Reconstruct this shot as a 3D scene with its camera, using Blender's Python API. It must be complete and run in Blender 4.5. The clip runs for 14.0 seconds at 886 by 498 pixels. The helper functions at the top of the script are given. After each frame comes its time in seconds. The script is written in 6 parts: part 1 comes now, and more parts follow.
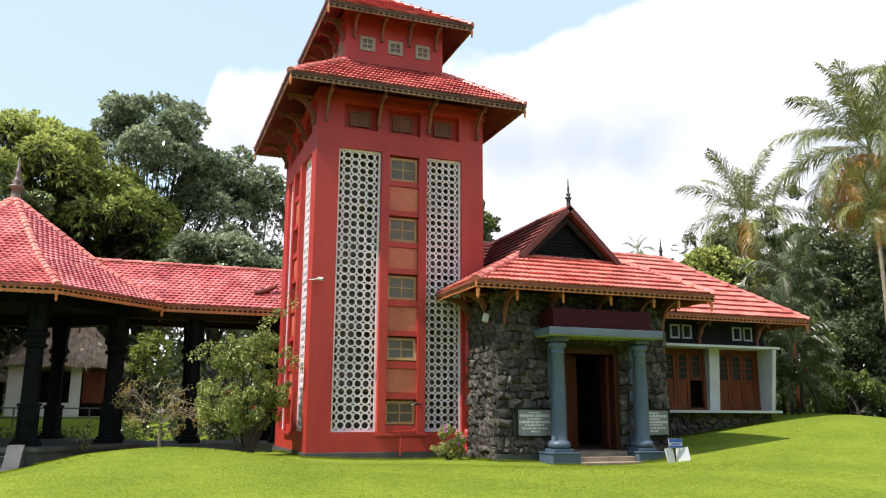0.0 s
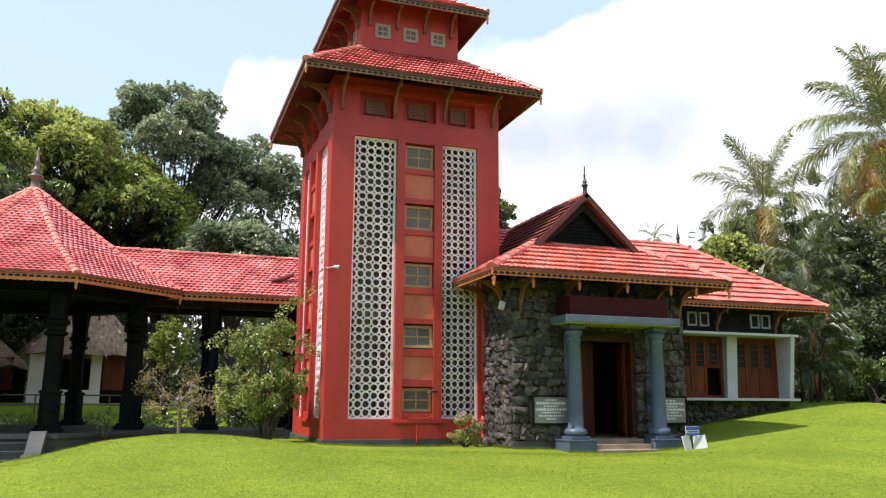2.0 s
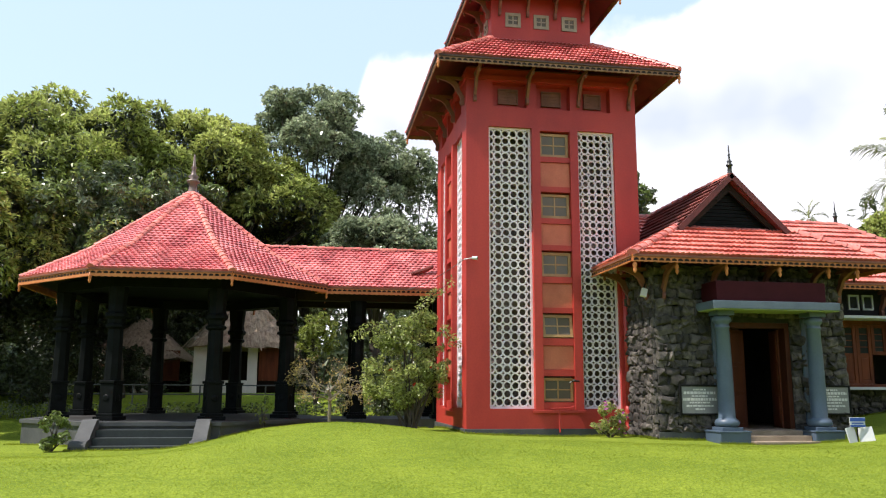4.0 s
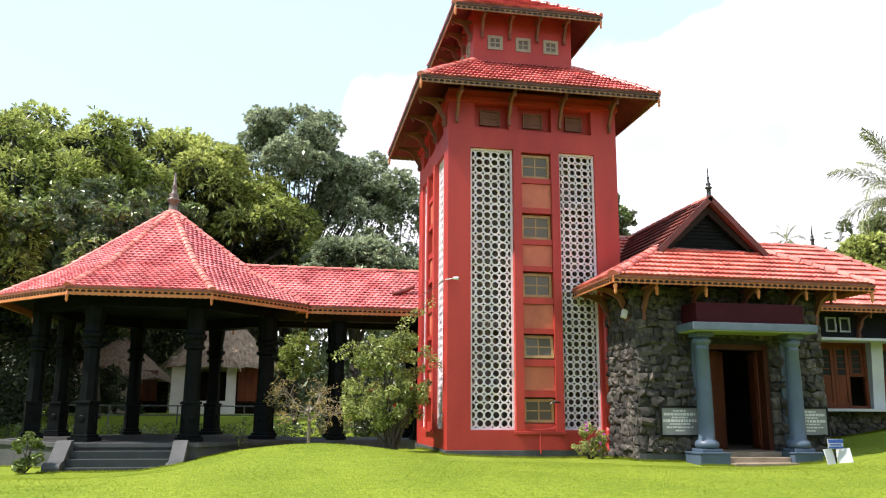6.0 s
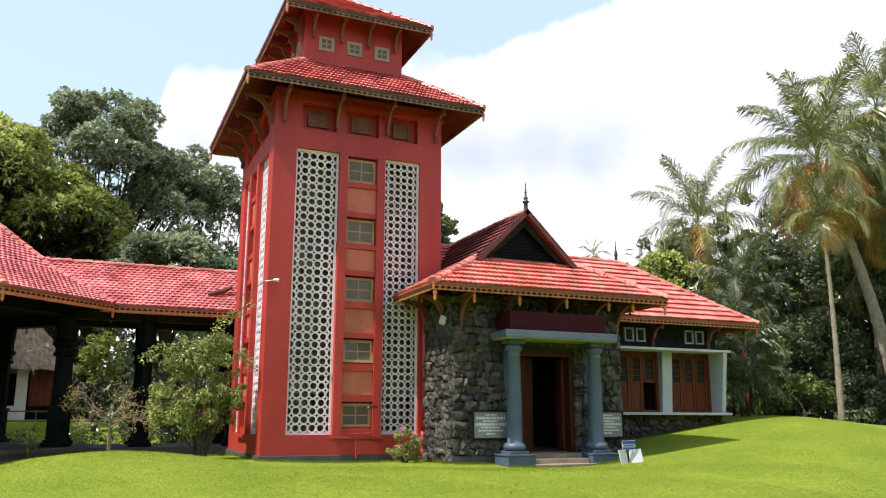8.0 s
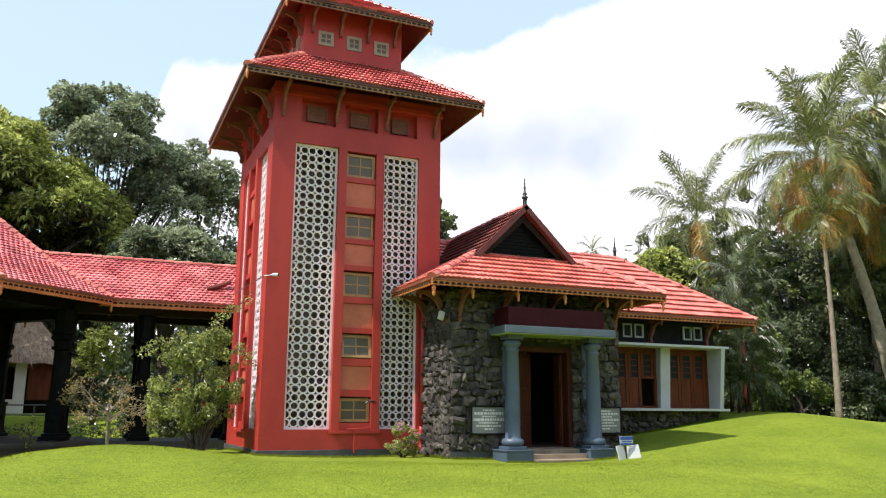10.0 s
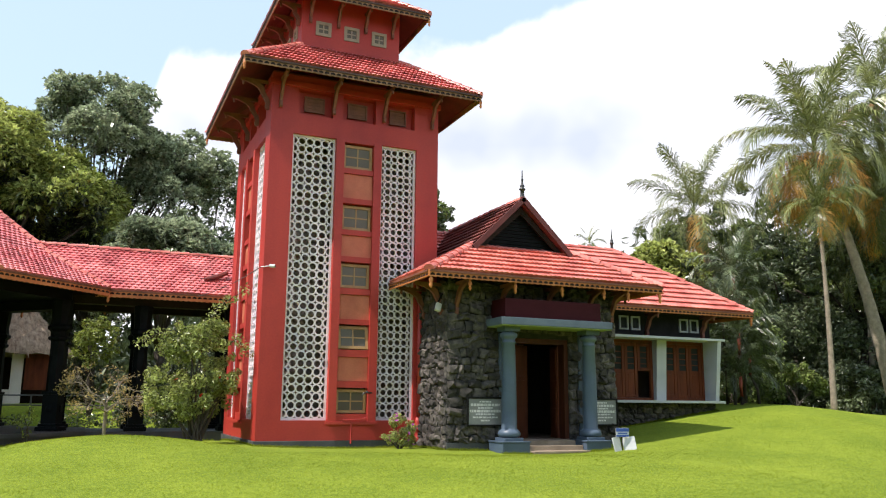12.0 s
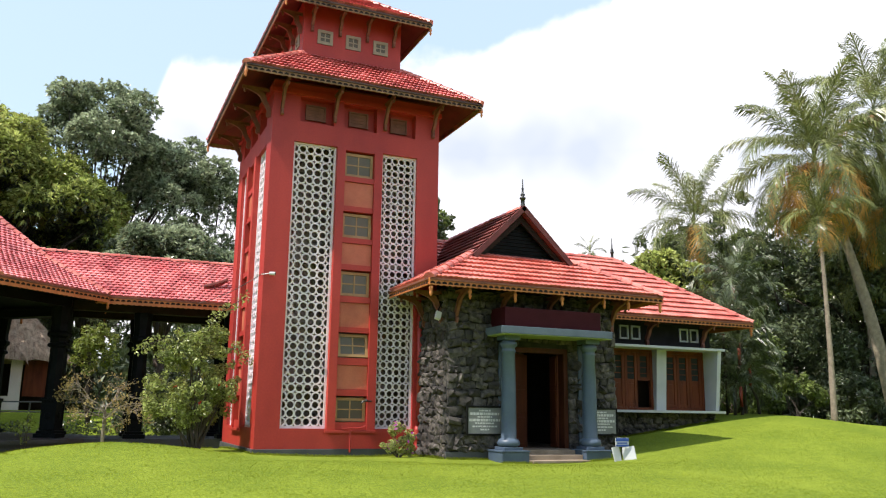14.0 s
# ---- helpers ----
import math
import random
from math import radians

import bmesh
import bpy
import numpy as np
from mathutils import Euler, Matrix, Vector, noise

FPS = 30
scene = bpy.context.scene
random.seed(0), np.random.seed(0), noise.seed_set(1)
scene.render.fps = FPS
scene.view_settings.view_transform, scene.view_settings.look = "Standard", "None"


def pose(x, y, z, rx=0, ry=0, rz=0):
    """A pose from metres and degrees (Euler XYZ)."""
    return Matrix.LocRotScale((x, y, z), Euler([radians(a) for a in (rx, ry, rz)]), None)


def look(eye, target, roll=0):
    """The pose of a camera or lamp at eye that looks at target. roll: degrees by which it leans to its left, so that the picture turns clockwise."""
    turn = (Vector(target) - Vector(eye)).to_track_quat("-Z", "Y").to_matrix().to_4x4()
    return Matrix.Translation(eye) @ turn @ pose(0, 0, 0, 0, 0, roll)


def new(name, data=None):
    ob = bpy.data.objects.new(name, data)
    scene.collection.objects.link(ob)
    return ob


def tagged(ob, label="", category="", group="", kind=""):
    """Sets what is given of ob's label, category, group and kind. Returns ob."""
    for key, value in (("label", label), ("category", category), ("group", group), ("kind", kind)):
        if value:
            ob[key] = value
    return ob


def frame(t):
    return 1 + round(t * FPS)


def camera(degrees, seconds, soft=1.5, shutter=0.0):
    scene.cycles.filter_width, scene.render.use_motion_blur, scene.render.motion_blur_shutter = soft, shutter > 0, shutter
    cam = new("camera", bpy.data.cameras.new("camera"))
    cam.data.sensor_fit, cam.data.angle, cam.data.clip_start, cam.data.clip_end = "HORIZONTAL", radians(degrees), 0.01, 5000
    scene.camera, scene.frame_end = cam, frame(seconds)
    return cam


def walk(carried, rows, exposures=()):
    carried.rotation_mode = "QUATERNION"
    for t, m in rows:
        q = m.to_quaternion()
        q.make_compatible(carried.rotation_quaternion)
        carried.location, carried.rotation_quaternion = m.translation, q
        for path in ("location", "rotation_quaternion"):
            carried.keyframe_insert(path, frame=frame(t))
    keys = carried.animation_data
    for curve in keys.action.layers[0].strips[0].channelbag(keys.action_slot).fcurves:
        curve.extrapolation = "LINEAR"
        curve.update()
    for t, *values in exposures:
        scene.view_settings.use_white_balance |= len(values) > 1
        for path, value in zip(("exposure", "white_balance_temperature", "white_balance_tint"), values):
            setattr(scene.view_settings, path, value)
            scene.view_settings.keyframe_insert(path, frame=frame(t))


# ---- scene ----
EXPO = 0.47
cam = camera(57.6, 14.0, soft=1.15)
EYE = (-3.78, -19.63, 1.0)
# seconds, heading, tilt, lean: the camera only turns, standing on the lawn
TURNS = [
    (0.0, -20.30, 11.52, -0.25),
    (0.5, -20.10, 11.24, -0.26),
    (1.0, -19.80, 10.99, -0.31),
    (1.5, -19.56, 10.75, -0.32),
    (2.0, -19.16, 10.65, -0.32),
    (2.5, -17.29, 10.51, -0.29),
    (3.0, -14.02, 10.08, -0.25),
    (3.5, -10.50, 9.82, -0.13),
    (3.7, -9.44, 9.79, -0.07),
    (5.8, -9.09, 11.13, -0.61),
    (6.0, -10.62, 11.34, -0.35),
    (6.5, -15.09, 12.44, 0.25),
    (7.0, -19.14, 12.46, 0.53),
    (7.5, -22.45, 12.20, 0.00),
    (8.0, -23.35, 11.70, -0.15),
    (10.5, -23.47, 11.19, -0.39),
    (11.0, -23.48, 10.91, -0.27),
    (11.5, -23.89, 10.93, -0.38),
    (12.0, -23.71, 10.78, -0.52),
    (12.5, -23.65, 10.97, -0.61),
    (13.0, -23.58, 11.17, -0.60),
    (13.5, -23.69, 11.16, -0.77),
    (14.0, -23.75, 11.38, -0.80),
]
walk(cam, [(t, pose(*EYE, 90 + tilt, lean, head)) for t, head, tilt, lean in TURNS], exposures=[(t, EXPO + e, 6250, 17) for t, e in ((0.0, 0.0), (3.7, 0.0), (5.8, 0.30), (6.6, 0.28), (7.6, 0.08), (8.2, 0.0), (14.0, 0.0))])

# ---- world, sun ----
TO_SUN = Vector((-1.0, -0.15, 1.56)).normalized()
world = bpy.data.worlds.new("world")
scene.world = world
world.use_nodes = True


def build_sky():
    nt = world.node_tree
    nt.nodes.clear()
    N, L = nt.nodes.new, nt.links.new
    out = N("ShaderNodeOutputWorld")
    sky = N("ShaderNodeTexSky")
    sky.sky_type, sky.sun_disc = 'NISHITA', False
    sky.sun_elevation = math.asin(TO_SUN.z)
    sky.sun_rotation = math.atan2(TO_SUN.x, TO_SUN.y)
    sky.dust_density, sky.air_density, sky.ozone_density = 1.0, 1.1, 0.0
    clear = N("ShaderNodeBackground")
    clear.inputs[1].default_value = 0.15
    L(sky.outputs[0], clear.inputs[0])
    co = N("ShaderNodeTexCoord")
    sep = N("ShaderNodeSeparateXYZ")
    L(co.outputs["Generated"], sep.inputs[0])
    no = N("ShaderNodeTexNoise")
    no.inputs["Scale"].default_value, no.inputs["Detail"].default_value = 6.5, 8.0
    L(co.outputs["Generated"], no.inputs["Vector"])

    def mth(op, a, b):
        m = N("ShaderNodeMath")
        m.operation = op
        for i, s in enumerate((a, b)):
            if isinstance(s, (int, float)):
                m.inputs[i].default_value = s
            else:
                L(s, m.inputs[i])
        return m.outputs[0]
    # clouds stand low and to the east; clear sky high and to the west
    m = mth('SUBTRACT', mth('MULTIPLY', sep.outputs[0], 0.19), sep.outputs[2])
    m = mth('ADD', m, 0.285)
    m = mth('ADD', m, mth('MULTIPLY', no.outputs[0], 0.16))
    m = mth('ADD', m, mth('MULTIPLY', mth('MAXIMUM', mth('SUBTRACT', sep.outputs[0], 0.52), 0.0), 3.0))
    m = mth('SUBTRACT', m, mth('MULTIPLY', mth('MAXIMUM', mth('SUBTRACT', mth('ADD', 0.035, mth('MULTIPLY', no.outputs[0], 0.04)), sep.outputs[0]), 0.0), 2.6))
    mr = N("ShaderNodeMapRange")
    mr.interpolation_type = 'SMOOTHSTEP'
    mr.inputs[1].default_value, mr.inputs[2].default_value = -0.008, 0.016
    mr.inputs[3].default_value, mr.inputs[4].default_value = 0.0, 1.0
    L(m, mr.inputs[0])
    no2 = N("ShaderNodeTexNoise")
    no2.inputs["Scale"].default_value, no2.inputs["Detail"].default_value = 3.6, 4.0
    L(co.outputs["Generated"], no2.inputs["Vector"])
    ramp = N("ShaderNodeValToRGB")
    ramp.color_ramp.elements[0].position, ramp.color_ramp.elements[0].color = 0.46, (0.60, 0.665, 0.72, 1)
    ramp.color_ramp.elements[1].position, ramp.color_ramp.elements[1].color = 0.70, (1.0, 1.0, 1.0, 1)
    # a grey band lies across the middle of the cloud bank
    band = mth('ABSOLUTE', mth('SUBTRACT', sep.outputs[2], 0.31), 0.0)
    L(mth('ADD', no2.outputs[0], mth('MULTIPLY', band, 1.7)), ramp.inputs[0])
    cloud = N("ShaderNodeBackground")
    cloud.inputs[1].default_value = 0.95
    L(ramp.outputs[0], cloud.inputs[0])
    # thin haze veils the clear part
    veil = N("ShaderNodeBackground")
    veil.inputs[0].default_value, veil.inputs[1].default_value = (0.70, 0.895, 0.985, 1), 0.86
    hazy = N("ShaderNodeMixShader")
    hazy.inputs[0].default_value = 0.66
    L(clear.outputs[0], hazy.inputs[1])
    L(veil.outputs[0], hazy.inputs[2])
    mix = N("ShaderNodeMixShader")
    L(mr.outputs[0], mix.inputs[0])
    L(hazy.outputs[0], mix.inputs[1])
    L(cloud.outputs[0], mix.inputs[2])
    L(mix.outputs[0], out.inputs[0])


build_sky()
sun = new("sun", bpy.data.lights.new("sun", 'SUN'))
sun.data.energy, sun.data.angle, sun.data.color = 4.8, radians(0.6), (1.0, 0.93, 0.80)
sun.matrix_world = look(TO_SUN * 60, (0, 0, 0))


# ---- materials ----
def material(name, c1, c2, rough=0.7, scale=3.0, fine=40.0, bump=0.2, vary=0.0, metal=0.0, streak=1.0, leafy=0.0, spec=0.5, island=0.0, stain=0.0):
    """Two colours mixed by coarse and fine noise, with fine relief; vary: difference from object to object."""
    m = bpy.data.materials.new(name)
    m.use_nodes = True
    nt = m.node_tree
    N, L = nt.nodes.new, nt.links.new
    b = nt.nodes["Principled BSDF"]
    geo = N("ShaderNodeNewGeometry")
    mp = N("ShaderNodeMapping")
    mp.inputs["Scale"].default_value = (1, 1, 1.0 / streak)
    L(geo.outputs["Position"], mp.inputs["Vector"])
    n1, n2 = N("ShaderNodeTexNoise"), N("ShaderNodeTexNoise")
    n1.inputs["Scale"].default_value, n1.inputs["Detail"].default_value = scale, 5.0
    n2.inputs["Scale"].default_value, n2.inputs["Detail"].default_value = fine, 4.0
    L(mp.outputs[0], n1.inputs["Vector"])
    L(geo.outputs["Position"], n2.inputs["Vector"])
    add = N("ShaderNodeMath")
    add.operation = 'MULTIPLY_ADD'
    L(n2.outputs[0], add.inputs[0])
    add.inputs[1].default_value = 0.45
    L(n1.outputs[0], add.inputs[2])
    rmp = N("ShaderNodeMapRange")
    rmp.inputs[1].default_value, rmp.inputs[2].default_value = 0.5, 0.95
    L(add.outputs[0], rmp.inputs[0])
    mix = N("ShaderNodeMix")
    mix.data_type = 'RGBA'
    L(rmp.outputs[0], mix.inputs[0])
    mix.inputs[6].default_value, mix.inputs[7].default_value = (*c1, 1), (*c2, 1)
    col = mix.outputs[2]
    if vary or island:
        hsv = N("ShaderNodeHueSaturation")
        r2 = N("ShaderNodeMapRange")
        k = vary or island
        r2.inputs[3].default_value, r2.inputs[4].default_value = 1 - k, 1 + k
        if vary:
            oi = N("ShaderNodeObjectInfo")
            L(oi.outputs["Random"], r2.inputs[0])
        else:
            L(geo.outputs["Random Per Island"], r2.inputs[0])
        L(r2.outputs[0], hsv.inputs["Value"])
        L(col, hsv.inputs["Color"])
        col = hsv.outputs[0]
    if stain:
        # soot and lichen in ragged patches
        n3 = N("ShaderNodeTexNoise")
        n3.inputs["Scale"].default_value, n3.inputs["Detail"].default_value, n3.inputs["Roughness"].default_value = 1.1, 9.0, 0.68
        L(geo.outputs["Position"], n3.inputs["Vector"])
        r3 = N("ShaderNodeMapRange")
        r3.inputs[1].default_value, r3.inputs[2].default_value, r3.inputs[4].default_value = 0.47, 0.66, stain
        L(n3.outputs[0], r3.inputs[0])
        mx = N("ShaderNodeMix")
        mx.data_type = 'RGBA'
        L(r3.outputs[0], mx.inputs[0])
        L(col, mx.inputs[6])
        mx.inputs[7].default_value = (c1[0] * .30, c1[1] * .34, c1[2] * .42, 1)
        col = mx.outputs[2]
    L(col, b.inputs["Base Color"])
    b.inputs["Roughness"].default_value, b.inputs["Metallic"].default_value = rough, metal
    b.inputs["Specular IOR Level"].default_value = spec
    if bump:
        bp = N("ShaderNodeBump")
        bp.inputs["Strength"].default_value, bp.inputs["Distance"].default_value = bump, 0.02
        L(add.outputs[0], bp.inputs["Height"])
        L(bp.outputs[0], b.inputs["Normal"])
    if leafy:
        tr = N("ShaderNodeBsdfTranslucent")
        L(col, tr.inputs[0])
        ms = N("ShaderNodeMixShader")
        ms.inputs[0].default_value = leafy
        L(b.outputs[0], ms.inputs[1])
        L(tr.outputs[0], ms.inputs[2])
        L(ms.outputs[0], nt.nodes["Material Output"].inputs[0])
    return m


M_RED = material("red_wall_paint", (0.345, 0.022, 0.017), (0.485, 0.044, 0.028), 0.55, 0.9, 25, 0.15, streak=5, stain=0.16)
M_ORANGE = material("orange_panel_paint", (0.44, 0.105, 0.055), (0.60, 0.175, 0.095), 0.6, 1.6, 30, 0.1, stain=0.2)
M_WHITE = material("white_screen_concrete", (0.70, 0.61, 0.65), (0.84, 0.76, 0.80), 0.75, 2.0, 40, 0.2, streak=3, stain=0.18)
M_WHITE2 = material("white_wall_paint", (0.39, 0.41, 0.42), (0.50, 0.52, 0.53), 0.7, 1.2, 30, 0.15)
M_CREAM = material("cream_wall_paint", (0.60, 0.55, 0.48), (0.74, 0.70, 0.62), 0.8, 1.2, 30, 0.15)
M_TILE = material("clay_roof_tile", (0.46, 0.090, 0.068), (0.78, 0.265, 0.212), 0.42, 1.4, 30, 0.25, vary=0.2, stain=0.22)
M_TILE_J = material("clay_roof_tile_field", (0.46, 0.090, 0.068), (0.78, 0.265, 0.212), 0.42, 1.4, 30, 0.25, island=0.2, stain=0.22)
M_TILE_OLD = material("weathered_roof_tile", (0.46, 0.082, 0.088), (0.82, 0.290, 0.280), 0.34, 1.0, 30, 0.25, vary=0.24, stain=0.34)
M_TILE_OLD_J = material("weathered_roof_tile_field", (0.46, 0.082, 0.088), (0.82, 0.290, 0.280), 0.34, 1.0, 30, 0.25, island=0.24, stain=0.34)
M_TILE_UP = material("tower_roof_tile", (0.37, 0.065, 0.062), (0.68, 0.205, 0.192), 0.60, 1.4, 30, 0.25, vary=0.26, stain=0.34, spec=0.25)
M_TILE_UP_J = material("tower_roof_tile_field", (0.37, 0.065, 0.062), (0.68, 0.205, 0.192), 0.60, 1.4, 30, 0.25, island=0.26, stain=0.34, spec=0.25)
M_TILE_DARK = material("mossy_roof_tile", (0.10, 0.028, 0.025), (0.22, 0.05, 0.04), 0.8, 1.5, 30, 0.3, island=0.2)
M_DECK = material("roof_boarding", (0.10, 0.017, 0.012), (0.165, 0.028, 0.018), 0.7, 3, 30, 0.2)
M_WOODTRIM = material("carved_wood_trim", (0.50, 0.150, 0.040), (0.63, 0.235, 0.075), 0.6, 4, 40, 0.2, stain=0.25)
M_WOODGREY = material("weathered_wood_trim", (0.25, 0.120, 0.062), (0.40, 0.225, 0.125), 0.7, 4, 40, 0.2, stain=0.6)
M_SOOT = material("sooted_edge_board", (0.035, 0.017, 0.013), (0.085, 0.040, 0.030), 0.8, 4, 40, 0.2)
M_DRIP = material("stained_drip_board", (0.15, 0.050, 0.026), (0.25, 0.085, 0.045), 0.7, 4, 40, 0.2, stain=0.5)
M_BRACKET = material("carved_wood_bracket", (0.140, 0.046, 0.030), (0.250, 0.092, 0.058), 0.65, 4, 40, 0.2, stain=0.4)
M_DARKWOOD = material("dark_wood", (0.012, 0.008, 0.006), (0.026, 0.015, 0.011), 0.7, 4, 40, 0.2, spec=0.2)
M_REDWOOD = material("varnished_red_wood", (0.075, 0.017, 0.006), (0.165, 0.042, 0.014), 0.5, 5, 50, 0.15, streak=5, spec=0.2)
M_FRAME = material("ochre_window_frame", (0.33, 0.185, 0.070), (0.46, 0.275, 0.125), 0.55, 5, 50, 0.1)
M_BEIGE = material("beige_window_frame", (0.27, 0.21, 0.15), (0.37, 0.30, 0.21), 0.6, 5, 50, 0.1)
M_MAROON = material("maroon_fascia_paint", (0.036, 0.005, 0.008), (0.055, 0.008, 0.012), 0.6, 2, 30, 0.1, spec=0.12)
M_BLUE = material("blue_grey_paint", (0.058, 0.086, 0.128), (0.088, 0.126, 0.174), 0.45, 2, 30, 0.1, streak=3, stain=0.2)
M_SLAB = material("pale_blue_paint", (0.080, 0.112, 0.145), (0.120, 0.160, 0.198), 0.5, 2, 30, 0.1, stain=0.3)
M_GREYSTEP = material("grey_step_paint", (0.013, 0.019, 0.019), (0.032, 0.040, 0.040), 0.6, 2, 30, 0.15)
M_STEP = material("worn_sandstone_step", (0.20, 0.15, 0.10), (0.32, 0.25, 0.18), 0.8, 3, 40, 0.3)
M_STONE = material("dark_rubble_stone", (0.009, 0.009, 0.009), (0.108, 0.093, 0.080), 0.8, 8, 55, 1.0, vary=0.6)
M_MORTAR = material("dark_mortar", (0.012, 0.012, 0.012), (0.03, 0.03, 0.029), 0.9, 6, 60, 0.4)
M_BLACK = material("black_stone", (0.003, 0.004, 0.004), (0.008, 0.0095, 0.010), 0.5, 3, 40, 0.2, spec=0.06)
M_PLATFORM = material("grey_platform_stone", (0.042, 0.046, 0.048), (0.085, 0.088, 0.088), 0.7, 2, 40, 0.2)
M_DARKFLOOR = material("dark_floor_stone", (0.03, 0.03, 0.03), (0.06, 0.06, 0.06), 0.5, 2, 40, 0.1)
M_INSIDE = material("interior_plaster", (0.24, 0.19, 0.17), (0.32, 0.26, 0.23), 0.9, 2, 30, 0.1)
M_METAL = material("weathered_bronze", (0.035, 0.038, 0.040), (0.08, 0.08, 0.075), 0.4, 6, 60, 0.1, metal=0.7)
M_COPPER = material("tarnished_brass", (0.12, 0.09, 0.08), (0.20, 0.15, 0.13), 0.5, 6, 60, 0.1, metal=0.3)
M_SIGN = material("engraved_grey_plaque", (0.16, 0.165, 0.17), (0.23, 0.235, 0.24), 0.4, 3, 40, 0.05)
M_INK = material("pale_lettering", (0.52, 0.52, 0.52), (0.64, 0.64, 0.64), 0.6, 3, 40, 0)
M_BLACKTRIM = material("black_frame", (0.008, 0.008, 0.008), (0.014, 0.014, 0.014), 0.5, 3, 40, 0, spec=0.1)
M_SIGNBLUE = material("blue_enamel", (0.03, 0.08, 0.36), (0.04, 0.10, 0.42), 0.4, 3, 40, 0)
M_SIGNWHITE = material("white_enamel", (0.52, 0.53, 0.55), (0.62, 0.63, 0.64), 0.5, 3, 40, 0)
M_PIPE = material("red_pipe_paint", (0.34, 0.028, 0.024), (0.44, 0.045, 0.036), 0.45, 3, 40, 0.05)


def lawn_material():
    """Mown turf: broad tone, tufts and single-blade grain."""
    m = bpy.data.materials.new("lawn_turf")
    m.use_nodes = True
    nt = m.node_tree
    N, L = nt.nodes.new, nt.links.new
    b = nt.nodes["Principled BSDF"]
    geo = N("ShaderNodeNewGeometry")
    total = None
    for scale, weight, rough in ((0.45, 0.26, 0.5), (5.0, 0.20, 0.6), (26.0, 0.99, 0.85)):
        n = N("ShaderNodeTexNoise")
        n.inputs["Scale"].default_value, n.inputs["Detail"].default_value, n.inputs["Roughness"].default_value = scale, 4.0, rough
        L(geo.outputs["Position"], n.inputs["Vector"])
        a = N("ShaderNodeMath")
        a.operation = 'MULTIPLY_ADD'
        L(n.outputs[0], a.inputs[0])
        a.inputs[1].default_value = weight
        if total is None:
            a.inputs[2].default_value = 0.0
        else:
            L(total, a.inputs[2])
        total = a.outputs[0]
    r = N("ShaderNodeValToRGB")
    r.color_ramp.elements[0].position, r.color_ramp.elements[0].color = 0.56, (0.082, 0.130, 0.012, 1)
    r.color_ramp.elements[1].position, r.color_ramp.elements[1].color = 0.87, (0.262, 0.318, 0.034, 1)
    e = r.color_ramp.elements.new(0.71)
    e.color = (0.138, 0.190, 0.018, 1)
    L(total, r.inputs[0])
    L(r.outputs[0], b.inputs["Base Color"])
    b.inputs["Roughness"].default_value, b.inputs["Specular IOR Level"].default_value = 0.9, 0.1
    bp = N("ShaderNodeBump")
    bp.inputs["Strength"].default_value, bp.inputs["Distance"].default_value = 0.4, 0.03
    L(total, bp.inputs["Height"])
    L(bp.outputs[0], b.inputs["Normal"])
    return m


M_GRASS = lawn_material()
M_BLADE = material("grass_blades", (0.175, 0.235, 0.016), (0.310, 0.370, 0.034), 0.7, 0.5, 20, 0, leafy=0.75, spec=0.2, island=0.35)
M_LEAF = material("broad_leaf", (0.100, 0.148, 0.033), (0.260, 0.320, 0.095), 0.32, 0.35, 4, 0, leafy=0.36, island=0.6)
M_LEAF_Y = material("young_leaf", (0.15, 0.20, 0.03), (0.28, 0.32, 0.06), 0.45, 0.35, 4, 0, leafy=0.3, island=0.6)
M_LEAF_B = material("bush_leaf", (0.19, 0.235, 0.055), (0.40, 0.43, 0.14), 0.36, 0.9, 6, 0, leafy=0.34, island=0.6)
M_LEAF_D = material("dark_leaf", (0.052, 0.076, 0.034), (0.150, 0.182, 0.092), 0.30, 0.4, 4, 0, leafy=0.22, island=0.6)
M_LEAF_M = material("glossy_long_leaf", (0.190, 0.250, 0.050), (0.480, 0.520, 0.165), 0.22, 0.30, 3, 0, leafy=0.42, island=0.65)
M_LEAF_G = material("grey_green_leaf", (0.175, 0.225, 0.125), (0.400, 0.450, 0.290), 0.20, 0.35, 4, 0, leafy=0.44, island=0.6)
# near-black colour stands for shade inside crowns and under the trees
M_LEAF_SHADE = material("shade_leaf", (0.018, 0.028, 0.010), (0.050, 0.068, 0.026), 0.5, 0.4, 4, 0, leafy=0.1, island=0.5)
M_CANE = material("red_cane_sheath", (0.22, 0.030, 0.015), (0.40, 0.06, 0.03), 0.4, 4, 30, 0)
M_LEAF_DRY = material("dry_leaf", (0.32, 0.24, 0.08), (0.44, 0.35, 0.15), 0.6, 1, 6, 0, leafy=0.42, island=0.4)
M_PALM = material("palm_leaflet", (0.075, 0.105, 0.026), (0.31, 0.33, 0.115), 0.30, 0.8, 6, 0, leafy=0.25, island=0.45)
M_PALM_DRY = material("dry_palm_leaflet", (0.46, 0.20, 0.03), (0.60, 0.36, 0.08), 0.6, 0.8, 6, 0, leafy=0.3, island=0.3)
M_BARK = material("tree_bark", (0.03, 0.023, 0.018), (0.075, 0.06, 0.045), 0.9, 4, 30, 0.6, streak=3)
M_PALMBARK = material("palm_bark", (0.17, 0.14, 0.10), (0.30, 0.25, 0.19), 0.9, 6, 30, 0.6)
M_NUT = material("coconut_husk", (0.16, 0.06, 0.015), (0.26, 0.11, 0.03), 0.5, 5, 30, 0.1)
